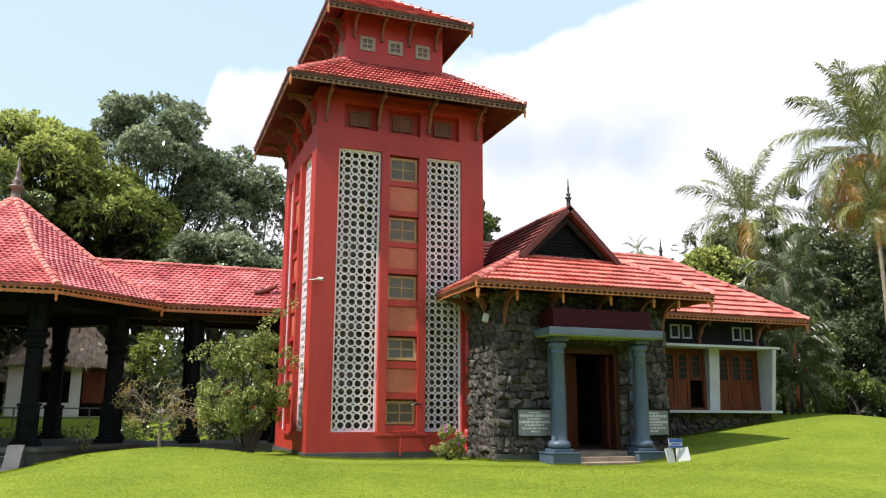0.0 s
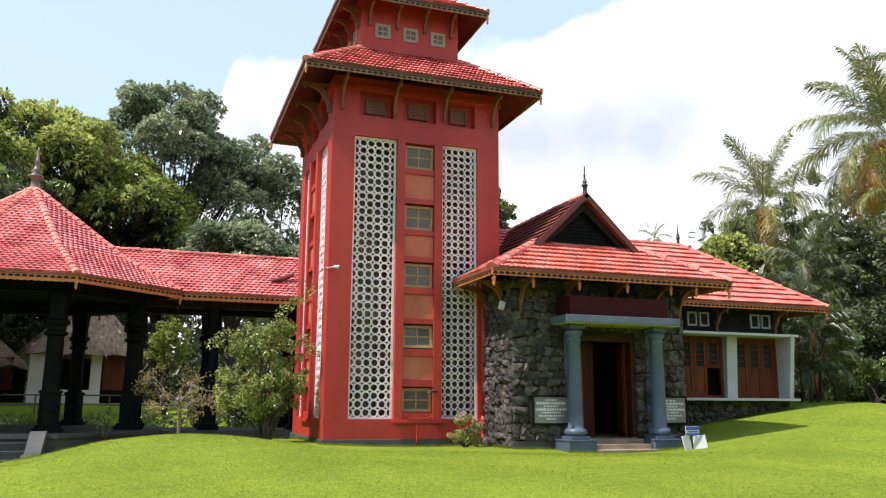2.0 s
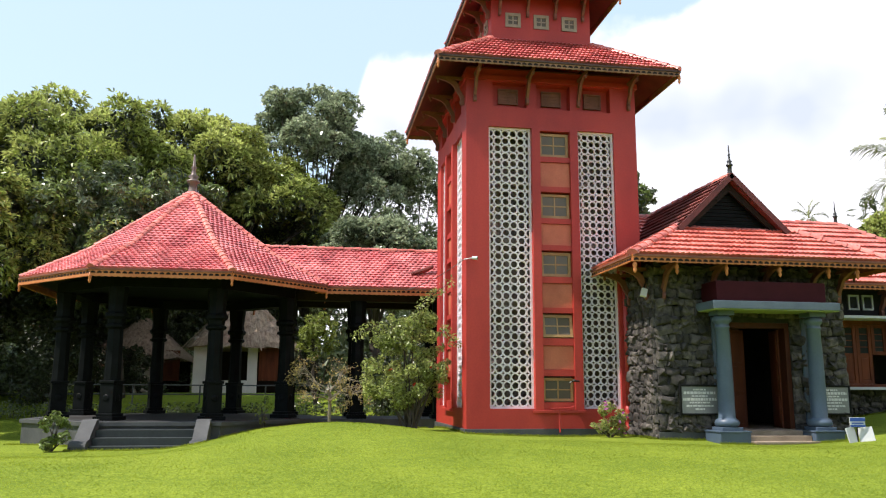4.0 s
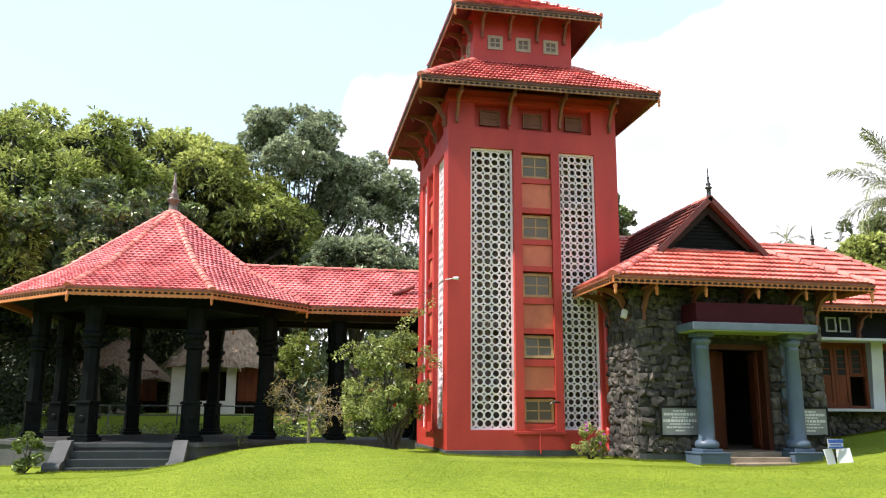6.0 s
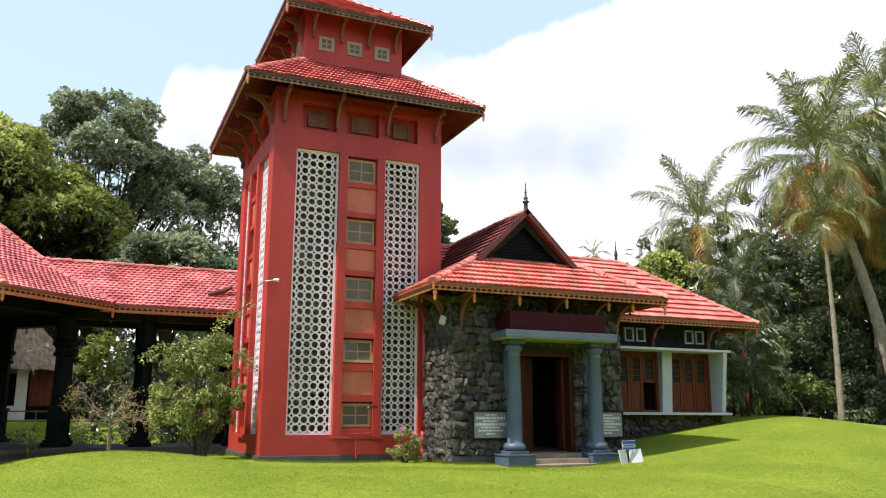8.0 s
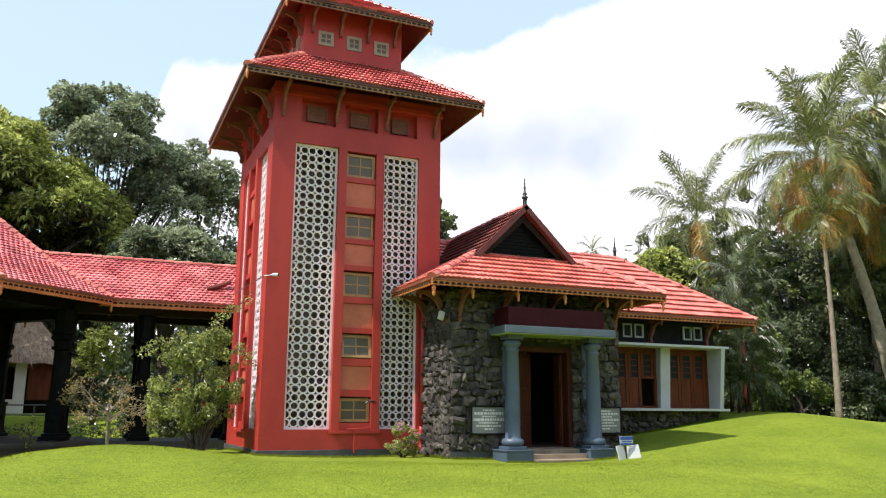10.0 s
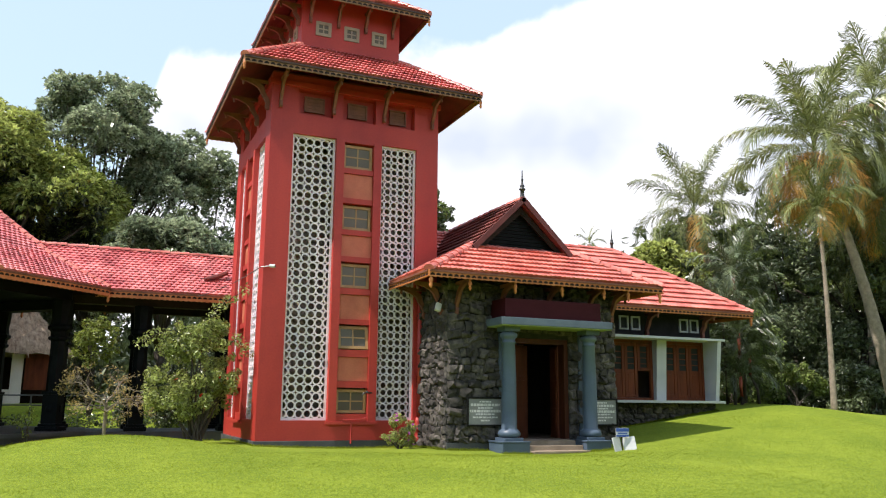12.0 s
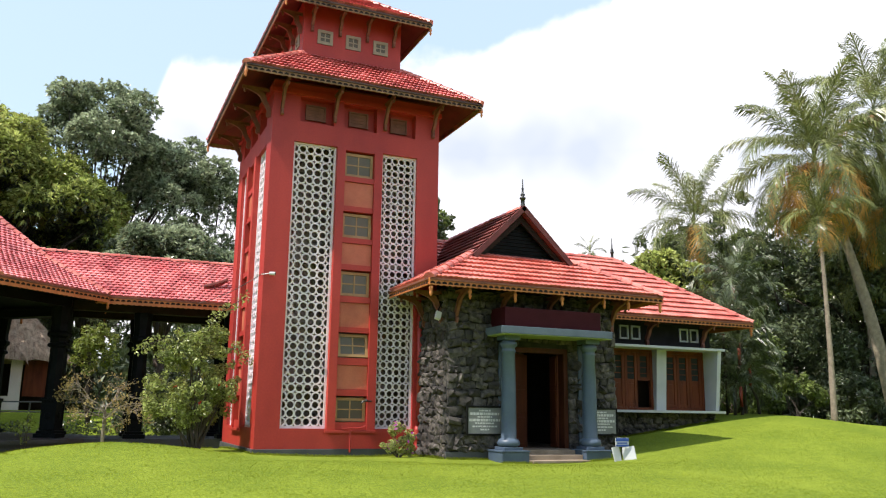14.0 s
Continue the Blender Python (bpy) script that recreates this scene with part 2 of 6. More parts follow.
M_THATCH = material("dry_thatch", (0.17, 0.115, 0.075), (0.50, 0.385, 0.275), 0.95, 8, 60, 1.0, streak=4)
M_RAIL = material("galvanised_rail", (0.06, 0.065, 0.06), (0.11, 0.115, 0.11), 0.5, 3, 40, 0.1)
M_FLOWER = material("magenta_petal", (0.35, 0.04, 0.30), (0.48, 0.08, 0.42), 0.5, 4, 20, 0, leafy=0.3, island=0.2)
M_REDFLOWER = material("scarlet_petal", (0.60, 0.02, 0.015), (0.70, 0.04, 0.02), 0.5, 4, 20, 0)
M_FLOORTILE = material("porch_floor", (0.14, 0.10, 0.075), (0.20, 0.15, 0.11), 0.4, 3, 40, 0.1)


# M_REDWOOD at about half strength, for door wood in the doorway's shade
M_DOORWOOD_SHADE = material("shaded_door_wood", (0.038, 0.012, 0.006), (0.085, 0.024, 0.011), 0.5, 5, 50, 0.15, streak=5, spec=0.2)


def glass_material(name, colour, spec):
    m = bpy.data.materials.new(name)
    m.use_nodes = True
    b = m.node_tree.nodes["Principled BSDF"]
    b.inputs["Base Color"].default_value = (*colour, 1)
    b.inputs["Roughness"].default_value = 0.08
    b.inputs["Specular IOR Level"].default_value = spec
    return m


M_GLASS = glass_material("window_glass", (0.025, 0.028, 0.03), 0.25)
# pale brown base, lighter than M_GLASS
M_GLASS_PALE = glass_material("brown_window_glass", (0.125, 0.108, 0.085), 0.25)


# ---- mesh helpers ----
def finish(ob_name, bm, mat, smooth=False):
    me = bpy.data.meshes.new(ob_name)
    bm.normal_update()
    bm.to_mesh(me)
    bm.free()
    me.materials.append(mat)
    if smooth:
        me.polygons.foreach_set("use_smooth", [True] * len(me.polygons))
    return me


def part(name, bm, mat, parent=None, label="", smooth=False):
    ob = new(name, finish(name, bm, mat, smooth))
    if parent is not None:
        ob.parent = parent
    if label:
        tagged(ob, label)
    return ob


def piece(name, me, parent, m):
    ob = new(name, me)
    ob.parent = parent
    ob.matrix_local = m
    return ob


def thing(name, label, category, at=(0, 0, 0), group="", kind=""):
    e = new(name)
    e.location = at
    return tagged(e, label, category, group, kind)


def box(bm, x0, x1, y0, y1, z0, z1, bevel=0.0, m=None):
    r = bmesh.ops.create_cube(bm, size=1.0)
    vs = r["verts"]
    for v in vs:
        v.co = Vector((x0 + (v.co.x + .5) * (x1 - x0), y0 + (v.co.y + .5) * (y1 - y0), z0 + (v.co.z + .5) * (z1 - z0)))
    if bevel:
        es = list({e for v in vs for e in v.link_edges})
        r2 = bmesh.ops.bevel(bm, geom=es, offset=bevel, segments=2, affect='EDGES', profile=0.6)
        vs = list({v for f in r2["faces"] for v in f.verts} | {v for v in vs if v.is_valid})
    if m is not None:
        for v in vs:
            v.co = m @ v.co
    return vs


def lathe(bm, profile, centre=(0, 0, 0), seg=20, m=None):
    """A turned solid from (radius, height) rings."""
    rings = []
    c = Vector(centre)
    for r, z in profile:
        ring = []
        for i in range(seg):
            a = 2 * math.pi * i / seg
            p = c + Vector((r * math.cos(a), r * math.sin(a), z))
            ring.append(bm.verts.new(m @ p if m is not None else p))
        rings.append(ring)
    for a, b in zip(rings, rings[1:]):
        for i in range(seg):
            bm.faces.new((a[i], a[(i + 1) % seg], b[(i + 1) % seg], b[i]))
    bm.faces.new(list(reversed(rings[0])))
    bm.faces.new(rings[-1])


def tube(bm, pts, radii, seg=7):
    """A bent, tapered limb through pts."""
    rings = []
    pts = [Vector(p) for p in pts]
    for i, p in enumerate(pts):
        d = (pts[min(i + 1, len(pts) - 1)] - pts[max(i - 1, 0)]).normalized()
        q = d.to_track_quat('Z', 'Y')
        rings.append([bm.verts.new(p + q @ Vector((radii[i] * math.cos(2 * math.pi * k / seg), radii[i] * math.sin(2 * math.pi * k / seg), 0))) for k in range(seg)])
    for a, b in zip(rings, rings[1:]):
        for k in range(seg):
            bm.faces.new((a[k], a[(k + 1) % seg], b[(k + 1) % seg], b[k]))
    bm.faces.new(rings[-1])
    bm.faces.new(list(reversed(rings[0])))


def prism(bm, outline, t0, t1, m):
    """An outline in (u, z) extruded across from t0 to t1, set by m."""
    a = [bm.verts.new(m @ Vector((u, t0, z))) for u, z in outline]
    b = [bm.verts.new(m @ Vector((u, t1, z))) for u, z in outline]
    n = len(outline)
    bm.faces.new(a)
    bm.faces.new(list(reversed(b)))
    for i in range(n):
        bm.faces.new((a[i], b[i], b[(i + 1) % n], a[(i + 1) % n]))


def cloud_mesh(name, verts, faces, mat):
    me = bpy.data.meshes.new(name)
    me.from_pydata(np.asarray(verts).tolist(), [], np.asarray(faces).tolist())
    me.materials.append(mat)
    me.update()
    return me


# ---- roofs ----
def tile_template(name, mat, waves):
    """One clay tile, 1 wide and 1 long, raised at its lower end, with a lip."""
    bm = bmesh.new()
    xs = [0, .14, .3, .5, .64, .8, 1.0] if waves else [0, .2, .5, .8, 1.0]
    hs = [.028, .002, .016, .032, .002, .016, .028] if waves else [.0, .020, .027, .020, .0]
    low, up, base = [], [], []
    for x, h in zip(xs, hs):
        low.append(bm.verts.new((x, 0, h + (.070 if waves else .04))))
        up.append(bm.verts.new((x, 1.12, h + .004)))
        base.append(bm.verts.new((x, .13 if waves else .05, -.012 if waves else -.002)))
    for i in range(len(xs) - 1):
        bm.faces.new((low[i], low[i + 1], up[i + 1], up[i]))
        bm.faces.new((base[i], base[i + 1], low[i + 1], low[i]))
    return finish(name, bm, mat)


TILE = tile_template("tile", M_TILE, True)
TILE_J = tile_template("tile_j", M_TILE_J, True)
SCALE_TILE = tile_template("small_tile", M_TILE_OLD, False)
SCALE_TILE_J = tile_template("small_tile_j", M_TILE_OLD_J, False)
TILE_UP = tile_template("tower_tile", M_TILE_UP, True)
TILE_UP_J = tile_template("tower_tile_j", M_TILE_UP_J, True)
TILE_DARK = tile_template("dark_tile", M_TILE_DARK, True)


def cap_template(mat):
    bm = bmesh.new()
    n = 6
    a, b = [], []
    for i in range(n + 1):
        t = math.pi * i / n
        a.append(bm.verts.new((math.cos(t) * .13, 0, math.sin(t) * .11)))
        b.append(bm.verts.new((math.cos(t) * .105, 1.08, math.sin(t) * .085)))
    for i in range(n):
        bm.faces.new((a[i], b[i], b[i + 1], a[i + 1]))
    bm.faces.new(a)
    return finish("ridge_tile", bm, mat)


CAP = cap_template(M_TILE)
RNG = random.Random(7)


def frame_of(p0, p1, up):
    u = (p1 - p0).normalized()
    w = u.cross(up).normalized()
    v = w.cross(u).normalized()
    return u, v, w


def roof_tiles(parent, p0, p1, q1, q0, tw, te, me, me_j, singles):
    """Courses of tiles on the plane from the eave p0-p1 to the top q0-q1; up to that many as single pieces, the rest as one field."""
    p0, p1, q1, q0 = map(Vector, (p0, p1, q1, q0))
    u, v, w = frame_of(p0, p1, (q0 + q1) / 2 - (p0 + p1) / 2)
    run = ((q0 + q1) / 2 - (p0 + p1) / 2).dot(v)
    n = max(1, round(run / te))
    te = run / n
    base_v = np.array([x.co[:] for x in me_j.vertices])
    base_f = [list(p.vertices) for p in me_j.polygons]
    vs, fs, made = [], [], 0
    for k in range(n):
        s = (k + .35) / n
        a, b = p0.lerp(q0, s), p1.lerp(q1, s)
        la, lb = (a - p0).dot(u), (b - p0).dot(u)
        off = (k % 2) * tw * .5
        x = math.floor((la - off) / tw) * tw + off
        while x < lb - .01:
            xa, xb = max(x, la), min(x + tw, lb)
            x += tw
            if xb - xa < .03:
                continue
            o = p0 + u * xa + v * (k * te + RNG.uniform(-.006, .006)) + w * RNG.uniform(0, .007)
            tilt = RNG.uniform(-.012, .012)
            m = Matrix(((u.x * (xb - xa), v.x * te, w.x, o.x), (u.y * (xb - xa), v.y * te, w.y, o.y), (u.z * (xb - xa), v.z * te + tilt * te, w.z, o.z), (0, 0, 0, 1)))
            if made < singles:
                piece("tile", me, parent, m)
                made += 1
            else:
                mm = np.array(m)
                i0 = len(vs) * len(base_v)
                vs.append(base_v @ mm[:3, :3].T + mm[:3, 3])
                fs += [[i0 + i for i in f] for f in base_f]
    if vs:
        ob = new("tile_field", field_mesh(np.concatenate(vs), fs, me_j.materials[0]))
        ob.parent = parent
        tagged(ob, kind="stuff")


def field_mesh(verts, faces, mat):
    me = bpy.data.meshes.new("field")
    me.from_pydata(verts.tolist(), [], faces)
    me.materials.append(mat)
    me.update()
    return me


def ridge_caps(parent, a, b, step=.36, scale=1.0):
    """Half-round caps laid from the low end a to the high end b."""
    a, b = Vector(a), Vector(b)
    d = b - a
    n = max(1, round(d.length / step))
    y = d.normalized()
    x = y.cross(Vector((0, 0, 1))).normalized()
    z = x.cross(y)
    for i in range(n):
        o = a + d * (i / n) + z * RNG.uniform(.005, .02)
        L = d.length / n
        m = Matrix(((x.x * scale, y.x * L, z.x * scale, o.x), (x.y * scale, y.y * L, z.y * scale, o.y), (x.z * scale, y.z * L, z.z * scale, o.z), (0, 0, 0, 1)))
        piece("ridge_tile", CAP, parent, m)


def deck(parent, polys, th=.07, mat=None):
    """Boarding under the tiles: each plane a slab of its own thickness."""
    bm = bmesh.new()
    for poly in polys:
        pts = [Vector(p) for p in poly]
        nrm = (pts[1] - pts[0]).cross(pts[2] - pts[0]).normalized()
        if nrm.z < 0:
            pts.reverse()
            nrm = -nrm
        top = [bm.verts.new(p - nrm * .006) for p in pts]
        bot = [bm.verts.new(p - nrm * th) for p in pts]
        bm.faces.new(top)
        bm.faces.new(list(reversed(bot)))
        for i in range(len(pts)):
            j = (i + 1) % len(pts)
            bm.faces.new((top[i], bot[i], bot[j], top[j]))
    return part("boarding", bm, mat or M_DECK, parent)


def fascia(parent, p0, p1, h=.13, mat=None, drip=None):
    """A carved eave board with a row of small drops under it, and a turned pendant at the near end."""
    p0, p1 = Vector(p0), Vector(p1)
    u = (p1 - p0).normalized()
    out = u.cross(Vector((0, 0, 1))).normalized()
    L = (p1 - p0).length
    m = Matrix(((u.x, out.x, 0, p0.x), (u.y, out.y, 0, p0.y), (u.z, out.z, 1, p0.z), (0, 0, 0, 1)))
    bm = bmesh.new()
    box(bm, 0, L, -.012, .024, -h, .03, m=m)
    board = part("fascia", bm, mat or M_WOODTRIM, parent)
    bm = bmesh.new()
    box(bm, 0, L, .024, .055, -.022, .03, m=m)
    part("drip_edge", bm, drip or M_DRIP, board, "stained dark drip board")
    # thin raised dark shapes, painted as the shaded hollows of carved slots
    bm = bmesh.new()
    n = max(2, int(L / .15))
    s = L / n
    for i in range(n):
        c = (i + .5) * s
        prism(bm, [(c - s * .40, -.106), (c - s * .33, -.066), (c, -.044), (c + s * .33, -.066), (c + s * .40, -.106)], .0245, .030, m)
    tagged(part("slot_shade", bm, M_DARKWOOD, board), kind="stuff")
    bm = bmesh.new()
    for i in range(n):
        c = i * s
        prism(bm, [(c - s * .42, -h + .004), (c - s * .2, -h - .014), (c + s * .2, -h - .014), (c + s * .42, -h + .004)], -.006, .018, m)
    tagged(part("carved_edge", bm, mat or M_WOODTRIM, board), kind="stuff")
    return board


def pendant(parent, p, s=1.0):
    bm = bmesh.new()
    lathe(bm, [(.012 * s, -.30 * s), (.03 * s, -.27 * s), (.045 * s, -.22 * s), (.03 * s, -.17 * s), (.05 * s, -.13 * s), (.05 * s, -.08 * s), (.028 * s, -.05 * s), (.035 * s, 0)], p, 10)
    part("pendant", bm, M_WOODTRIM, parent, smooth=True)


def bracket(parent, at, out, drop, reach, th=.09, mat=None):
    """A carved strut: foot on the wall at `at`, head under the eave."""
    out = Vector((out[0], out[1], 0)).normalized()
    side = Vector((-out.y, out.x, 0))
    m = Matrix(((out.x, side.x, 0, at[0]), (out.y, side.y, 0, at[1]), (0, 0, 1, at[2]), (0, 0, 0, 1)))
    o = [(0, 0), (.05, -.03), (.10, 0), (.11, .07), (.09, .13)]
    n = 8
    for i in range(n + 1):
        t = i / n
        o.append((.10 + (reach - .10) * t ** 1.7 + .06 * math.sin(t * math.pi * 2), .15 + (drop - .2) * t ** .75))
    o += [(reach + .02, drop - .10), (reach + .05, drop), (0, drop)]
    # hollow between arm and wall
    bm = bmesh.new()
    arm_hi = []
    for i in range(n, -1, -1):
        t = i / n
        arm_hi.append((max(.0, .0 + (reach - .20) * t ** 1.7 + .06 * math.sin(t * math.pi * 2)), .17 + (drop - .2) * t ** .75 + .03))
    pts_lo = [(0, 0), (.06, -.03), (.11, 0), (.12, .08)] + o[5:5 + n + 1]
    pts_hi = [(0, .02), (0, .05), (0, .08), (0, .12)] + list(reversed(arm_hi))
    rows = []
    for (a, b), (c, d) in zip(pts_lo, pts_hi):
        rows.append([bm.verts.new(m @ Vector(p)) for p in ((a, -th / 2, b), (a, th / 2, b), (c, th / 2, max(d, b + .03)), (c, -th / 2, max(d, b + .03)))])
    for r, s in zip(rows, rows[1:]):
        for k in range(4):
            bm.faces.new((r[k], r[(k + 1) % 4], s[(k + 1) % 4], s[k]))
    bm.faces.new(rows[0])
    bm.faces.new(list(reversed(rows[-1])))
    box(bm, 0, reach + .1, -th * .45, th * .45, drop - .05, drop + .03, m=m)
    lathe(bm, [(.01, -.13), (.035, -.10), (.035, -.05), (.02, -.02), (.03, .02)], (reach + .03, 0, drop - .03), 8, m)
    return part("bracket", bm, mat or M_BRACKET, parent)


def finial(parent, p, h, mat, r=.1):
    bm = bmesh.new()
    lathe(bm, [(r * 1.3, -.05), (r * 1.1, .0), (r * .85, h * .12), (r * .8, h * .26), (r * 1.3, h * .30), (r * 1.3, h * .34), (r * .6, h * .38), (r * 1.05, h * .44), (r * .5, h * .5), (r * .35, h * .62), (r * .55, h * .66), (r * .3, h * .70), (r * .2, h * .95), (.008, h)], p, 12)
    return part("finial", bm, mat, parent, "turned metal finial", smooth=True)


# ---- ground ----
def sm(a, b, x):
    t = min(1.0, max(0.0, (x - a) / (b - a)))
    return t * t * (3 - 2 * t)


def ground_z(x, y):
    z = -.55 + .50 * sm(-15, -3.5, y)
    z += 1.12 * sm(6.5, 18.5, x) * sm(-10, .5, y) * (1 - .9 * sm(4, 16, y))
    z += .33 * math.exp(-((x + 3.1) / 2.3) ** 2 - ((y + 1.3) / 2.0) ** 2)
    z -= .42 * sm(-4.6, -7.5, x) * sm(-7, 0, y) * (1 - sm(6, 12, y))
    z -= .5 * sm(20.5, 27, x) * sm(-8, 2, y)
    z -= .25 * sm(2, 9, y) * (1 - sm(4, 10, x))
    z -= .14 * math.exp(-((x - 6.6) / 3.0) ** 2 - ((y + 2.8) / 1.6) ** 2)
    z -= .08 * math.exp(-((x - 2.3) / 2.8) ** 2 - ((y + .3) / 1.1) ** 2)
    z -= .34 * sm(16, 21.5, x - .6 * y) * sm(-14, -5, y) * (1 - sm(0, 6, y))
    z += 1.1 * sm(9.5, 16, y) * (1 - sm(1, 6, x))  # the garden behind lies higher
    z += .02 * noise.noise(Vector((x * .5, y * .5, 3)))
    return z


def build_ground():
    xs = sorted(set([-900, -400, -180, -90, -50] + [round(-36 + .6 * i, 2) for i in range(124)] + [50, 90, 180, 400, 900]))
    ys = sorted(set([-900, -300, -100, -50] + [round(-30 + .6 * i, 2) for i in range(100)] + [40, 60, 100, 250, 500, 900]))
    bm = bmesh.new()
    g = [[bm.verts.new((x, y, ground_z(x, y))) for x in xs] for y in ys]
    for j in range(len(ys) - 1):
        for i in range(len(xs) - 1):
            bm.faces.new((g[j][i], g[j][i + 1], g[j + 1][i + 1], g[j + 1][i]))
    ob = part("ground", bm, M_GRASS, smooth=True)
    tagged(ob, "sunlit mown green lawn with gentle mounds", "lawn", kind="structure")


def build_grass():
    """Longer blades left by the mower along walls, plinths and steps."""
    r = np.random.default_rng(5)
    lines = [((-.1, -.1), (4.2, -.1), 3600), ((4.15, -.1), (4.15, -1.75), 900), ((4.15, -1.78), (5.25, -1.78), 900), ((5.2, -2.6), (8.35, -2.62), 2600), ((8.35, -2.6), (9.1, -1.8), 800),
             ((9.1, .9), (14.8, .9), 3200), ((-.1, -.05), (-.1, 4.6), 1800), ((-9.5, 1.2), (-6.2, 1.2), 1600), ((-6.1, 2.3), (-3.4, 5.1), 1600), ((-3.4, 5.2), (-.2, 5.2), 1600), ((-9.6, 2.3), (-12, 4.6), 1400)]
    v = []
    for (xa, ya), (xb, yb), n in lines:
        t = r.random(n)
        off = np.abs(r.normal(0, .10, n))
        d = np.array((xb - xa, yb - ya))
        nrm = np.array((d[1], -d[0])) / np.linalg.norm(d)
        x, y = xa + d[0] * t + nrm[0] * off, ya + d[1] * t + nrm[1] * off
        z = np.array([ground_z(a, b) for a, b in zip(x, y)])
        h = r.uniform(.02, .085, n) * (1 - .5 * np.minimum(off / .2, 1))
        a = r.uniform(0, 2 * np.pi, n)
        dx, dy = np.cos(a) * .008, np.sin(a) * .008
        w = np.empty((n, 3, 3))
        w[:, 0] = np.stack((x - dx, y - dy, z - .005), 1)
        w[:, 1] = np.stack((x + dx, y + dy, z - .005), 1)
        w[:, 2] = np.stack((x + r.normal(0, .025, n), y + r.normal(0, .025, n), z + h), 1)
        v.append(w)
    # mown blades over the open lawn, thickest in its nearer part
    n = 260000
    rad = 1.5 + 24.5 * r.random(n) ** .75
    az = np.radians(r.uniform(-28, 62, n))
    x, y = -3.8 + rad * np.sin(az), -19.6 + rad * np.cos(az)
    keep = (y < -2.9) | ((y < .6) & ((x < -.6) | (x > 9.6)))
    x, y, n = x[keep], y[keep], int(keep.sum())
    z = np.array([ground_z(a, b) for a, b in zip(x, y)])
    a = r.uniform(0, 2 * np.pi, n)
    wd = r.uniform(.004, .010, n)
    w = np.empty((n, 3, 3))
    w[:, 0] = np.stack((x - np.cos(a) * wd, y - np.sin(a) * wd, z - .006), 1)
    w[:, 1] = np.stack((x + np.cos(a) * wd, y + np.sin(a) * wd, z - .006), 1)
    w[:, 2] = np.stack((x + r.normal(0, .028, n), y + r.normal(0, .028, n), z + r.uniform(.006, .022, n)), 1)
    v.append(w)
    v = np.concatenate(v)
    ob = new("grass", cloud_mesh("grass", v.reshape(-1, 3), np.arange(3 * len(v)).reshape(-1, 3), M_BLADE))
    tagged(ob, "bright green grass blades on the lawn and along walls", "grass", kind="stuff")


# ---- tower ----
TW, TD = 4.62, 4.75
SWAP = Matrix(((0, 1, 0, 0), (1, 0, 0, 0), (0, 0, 1, 0), (0, 0, 0, 1)))


def tpart(name, bm, mat, parent, label=""):
    bmesh.ops.recalc_face_normals(bm, faces=bm.faces)
    return part(name, bm, mat, parent, label)


def jali_mesh(w, h, m):
    """A pierced screen: round holes in a square net, small holes where four meet, and a plain rim."""
    bm = bmesh.new()
    rim = .055
    nx = 5
    s = (w - 2 * rim) / nx
    nz = round((h - 2 * rim) / s)
    sz = (h - 2 * rim) / nz
    d0, d1, seg = .10, .155, 16
    for i in range(nx + 1):
        for j in range(nz):
            cx, cz = rim + i * s, rim + (j + .5) * sz
            lo, hi = (-.5 if i > 0 else 0), (.5 if i < nx else 0)
            ring, outer = [], []
            for k in range(seg + 1):
                a = 2 * math.pi * k / seg
                c, q = math.cos(a), math.sin(a)
                ring.append((c * .40 * s, q * .40 * sz))
                t = .5 / max(abs(c), abs(q))
                if abs(abs(c) - abs(q)) < .1:
                    t *= .84
                outer.append((c * t * s, q * t * sz))
            for k in range(seg):
                pts = [ring[k], ring[k + 1], outer[k + 1], outer[k]]
                cut = [(min(max(px, lo * s), hi * s), pz) for px, pz in pts]
                if max(p[0] for p in cut) - min(p[0] for p in cut) < 1e-4:
                    continue
                f = [bm.verts.new(m @ Vector((cx + px, d0, cz + pz))) for px, pz in cut]
                bm.faces.new(f)
                b = [bm.verts.new(m @ Vector((cx + px, d1, cz + pz))) for px, pz in cut]
                bm.faces.new((f[0], f[1], b[1], b[0]))
                bm.faces.new((f[2], f[3], b[3], b[2]))
    for x0, x1, z0, z1 in ((0, rim, 0, h), (w - rim, w, 0, h), (rim, w - rim, 0, rim), (rim, w - rim, h - rim, h)):
        box(bm, x0, x1, d0 - .012, d1, z0, z1, m=m)
    return bm


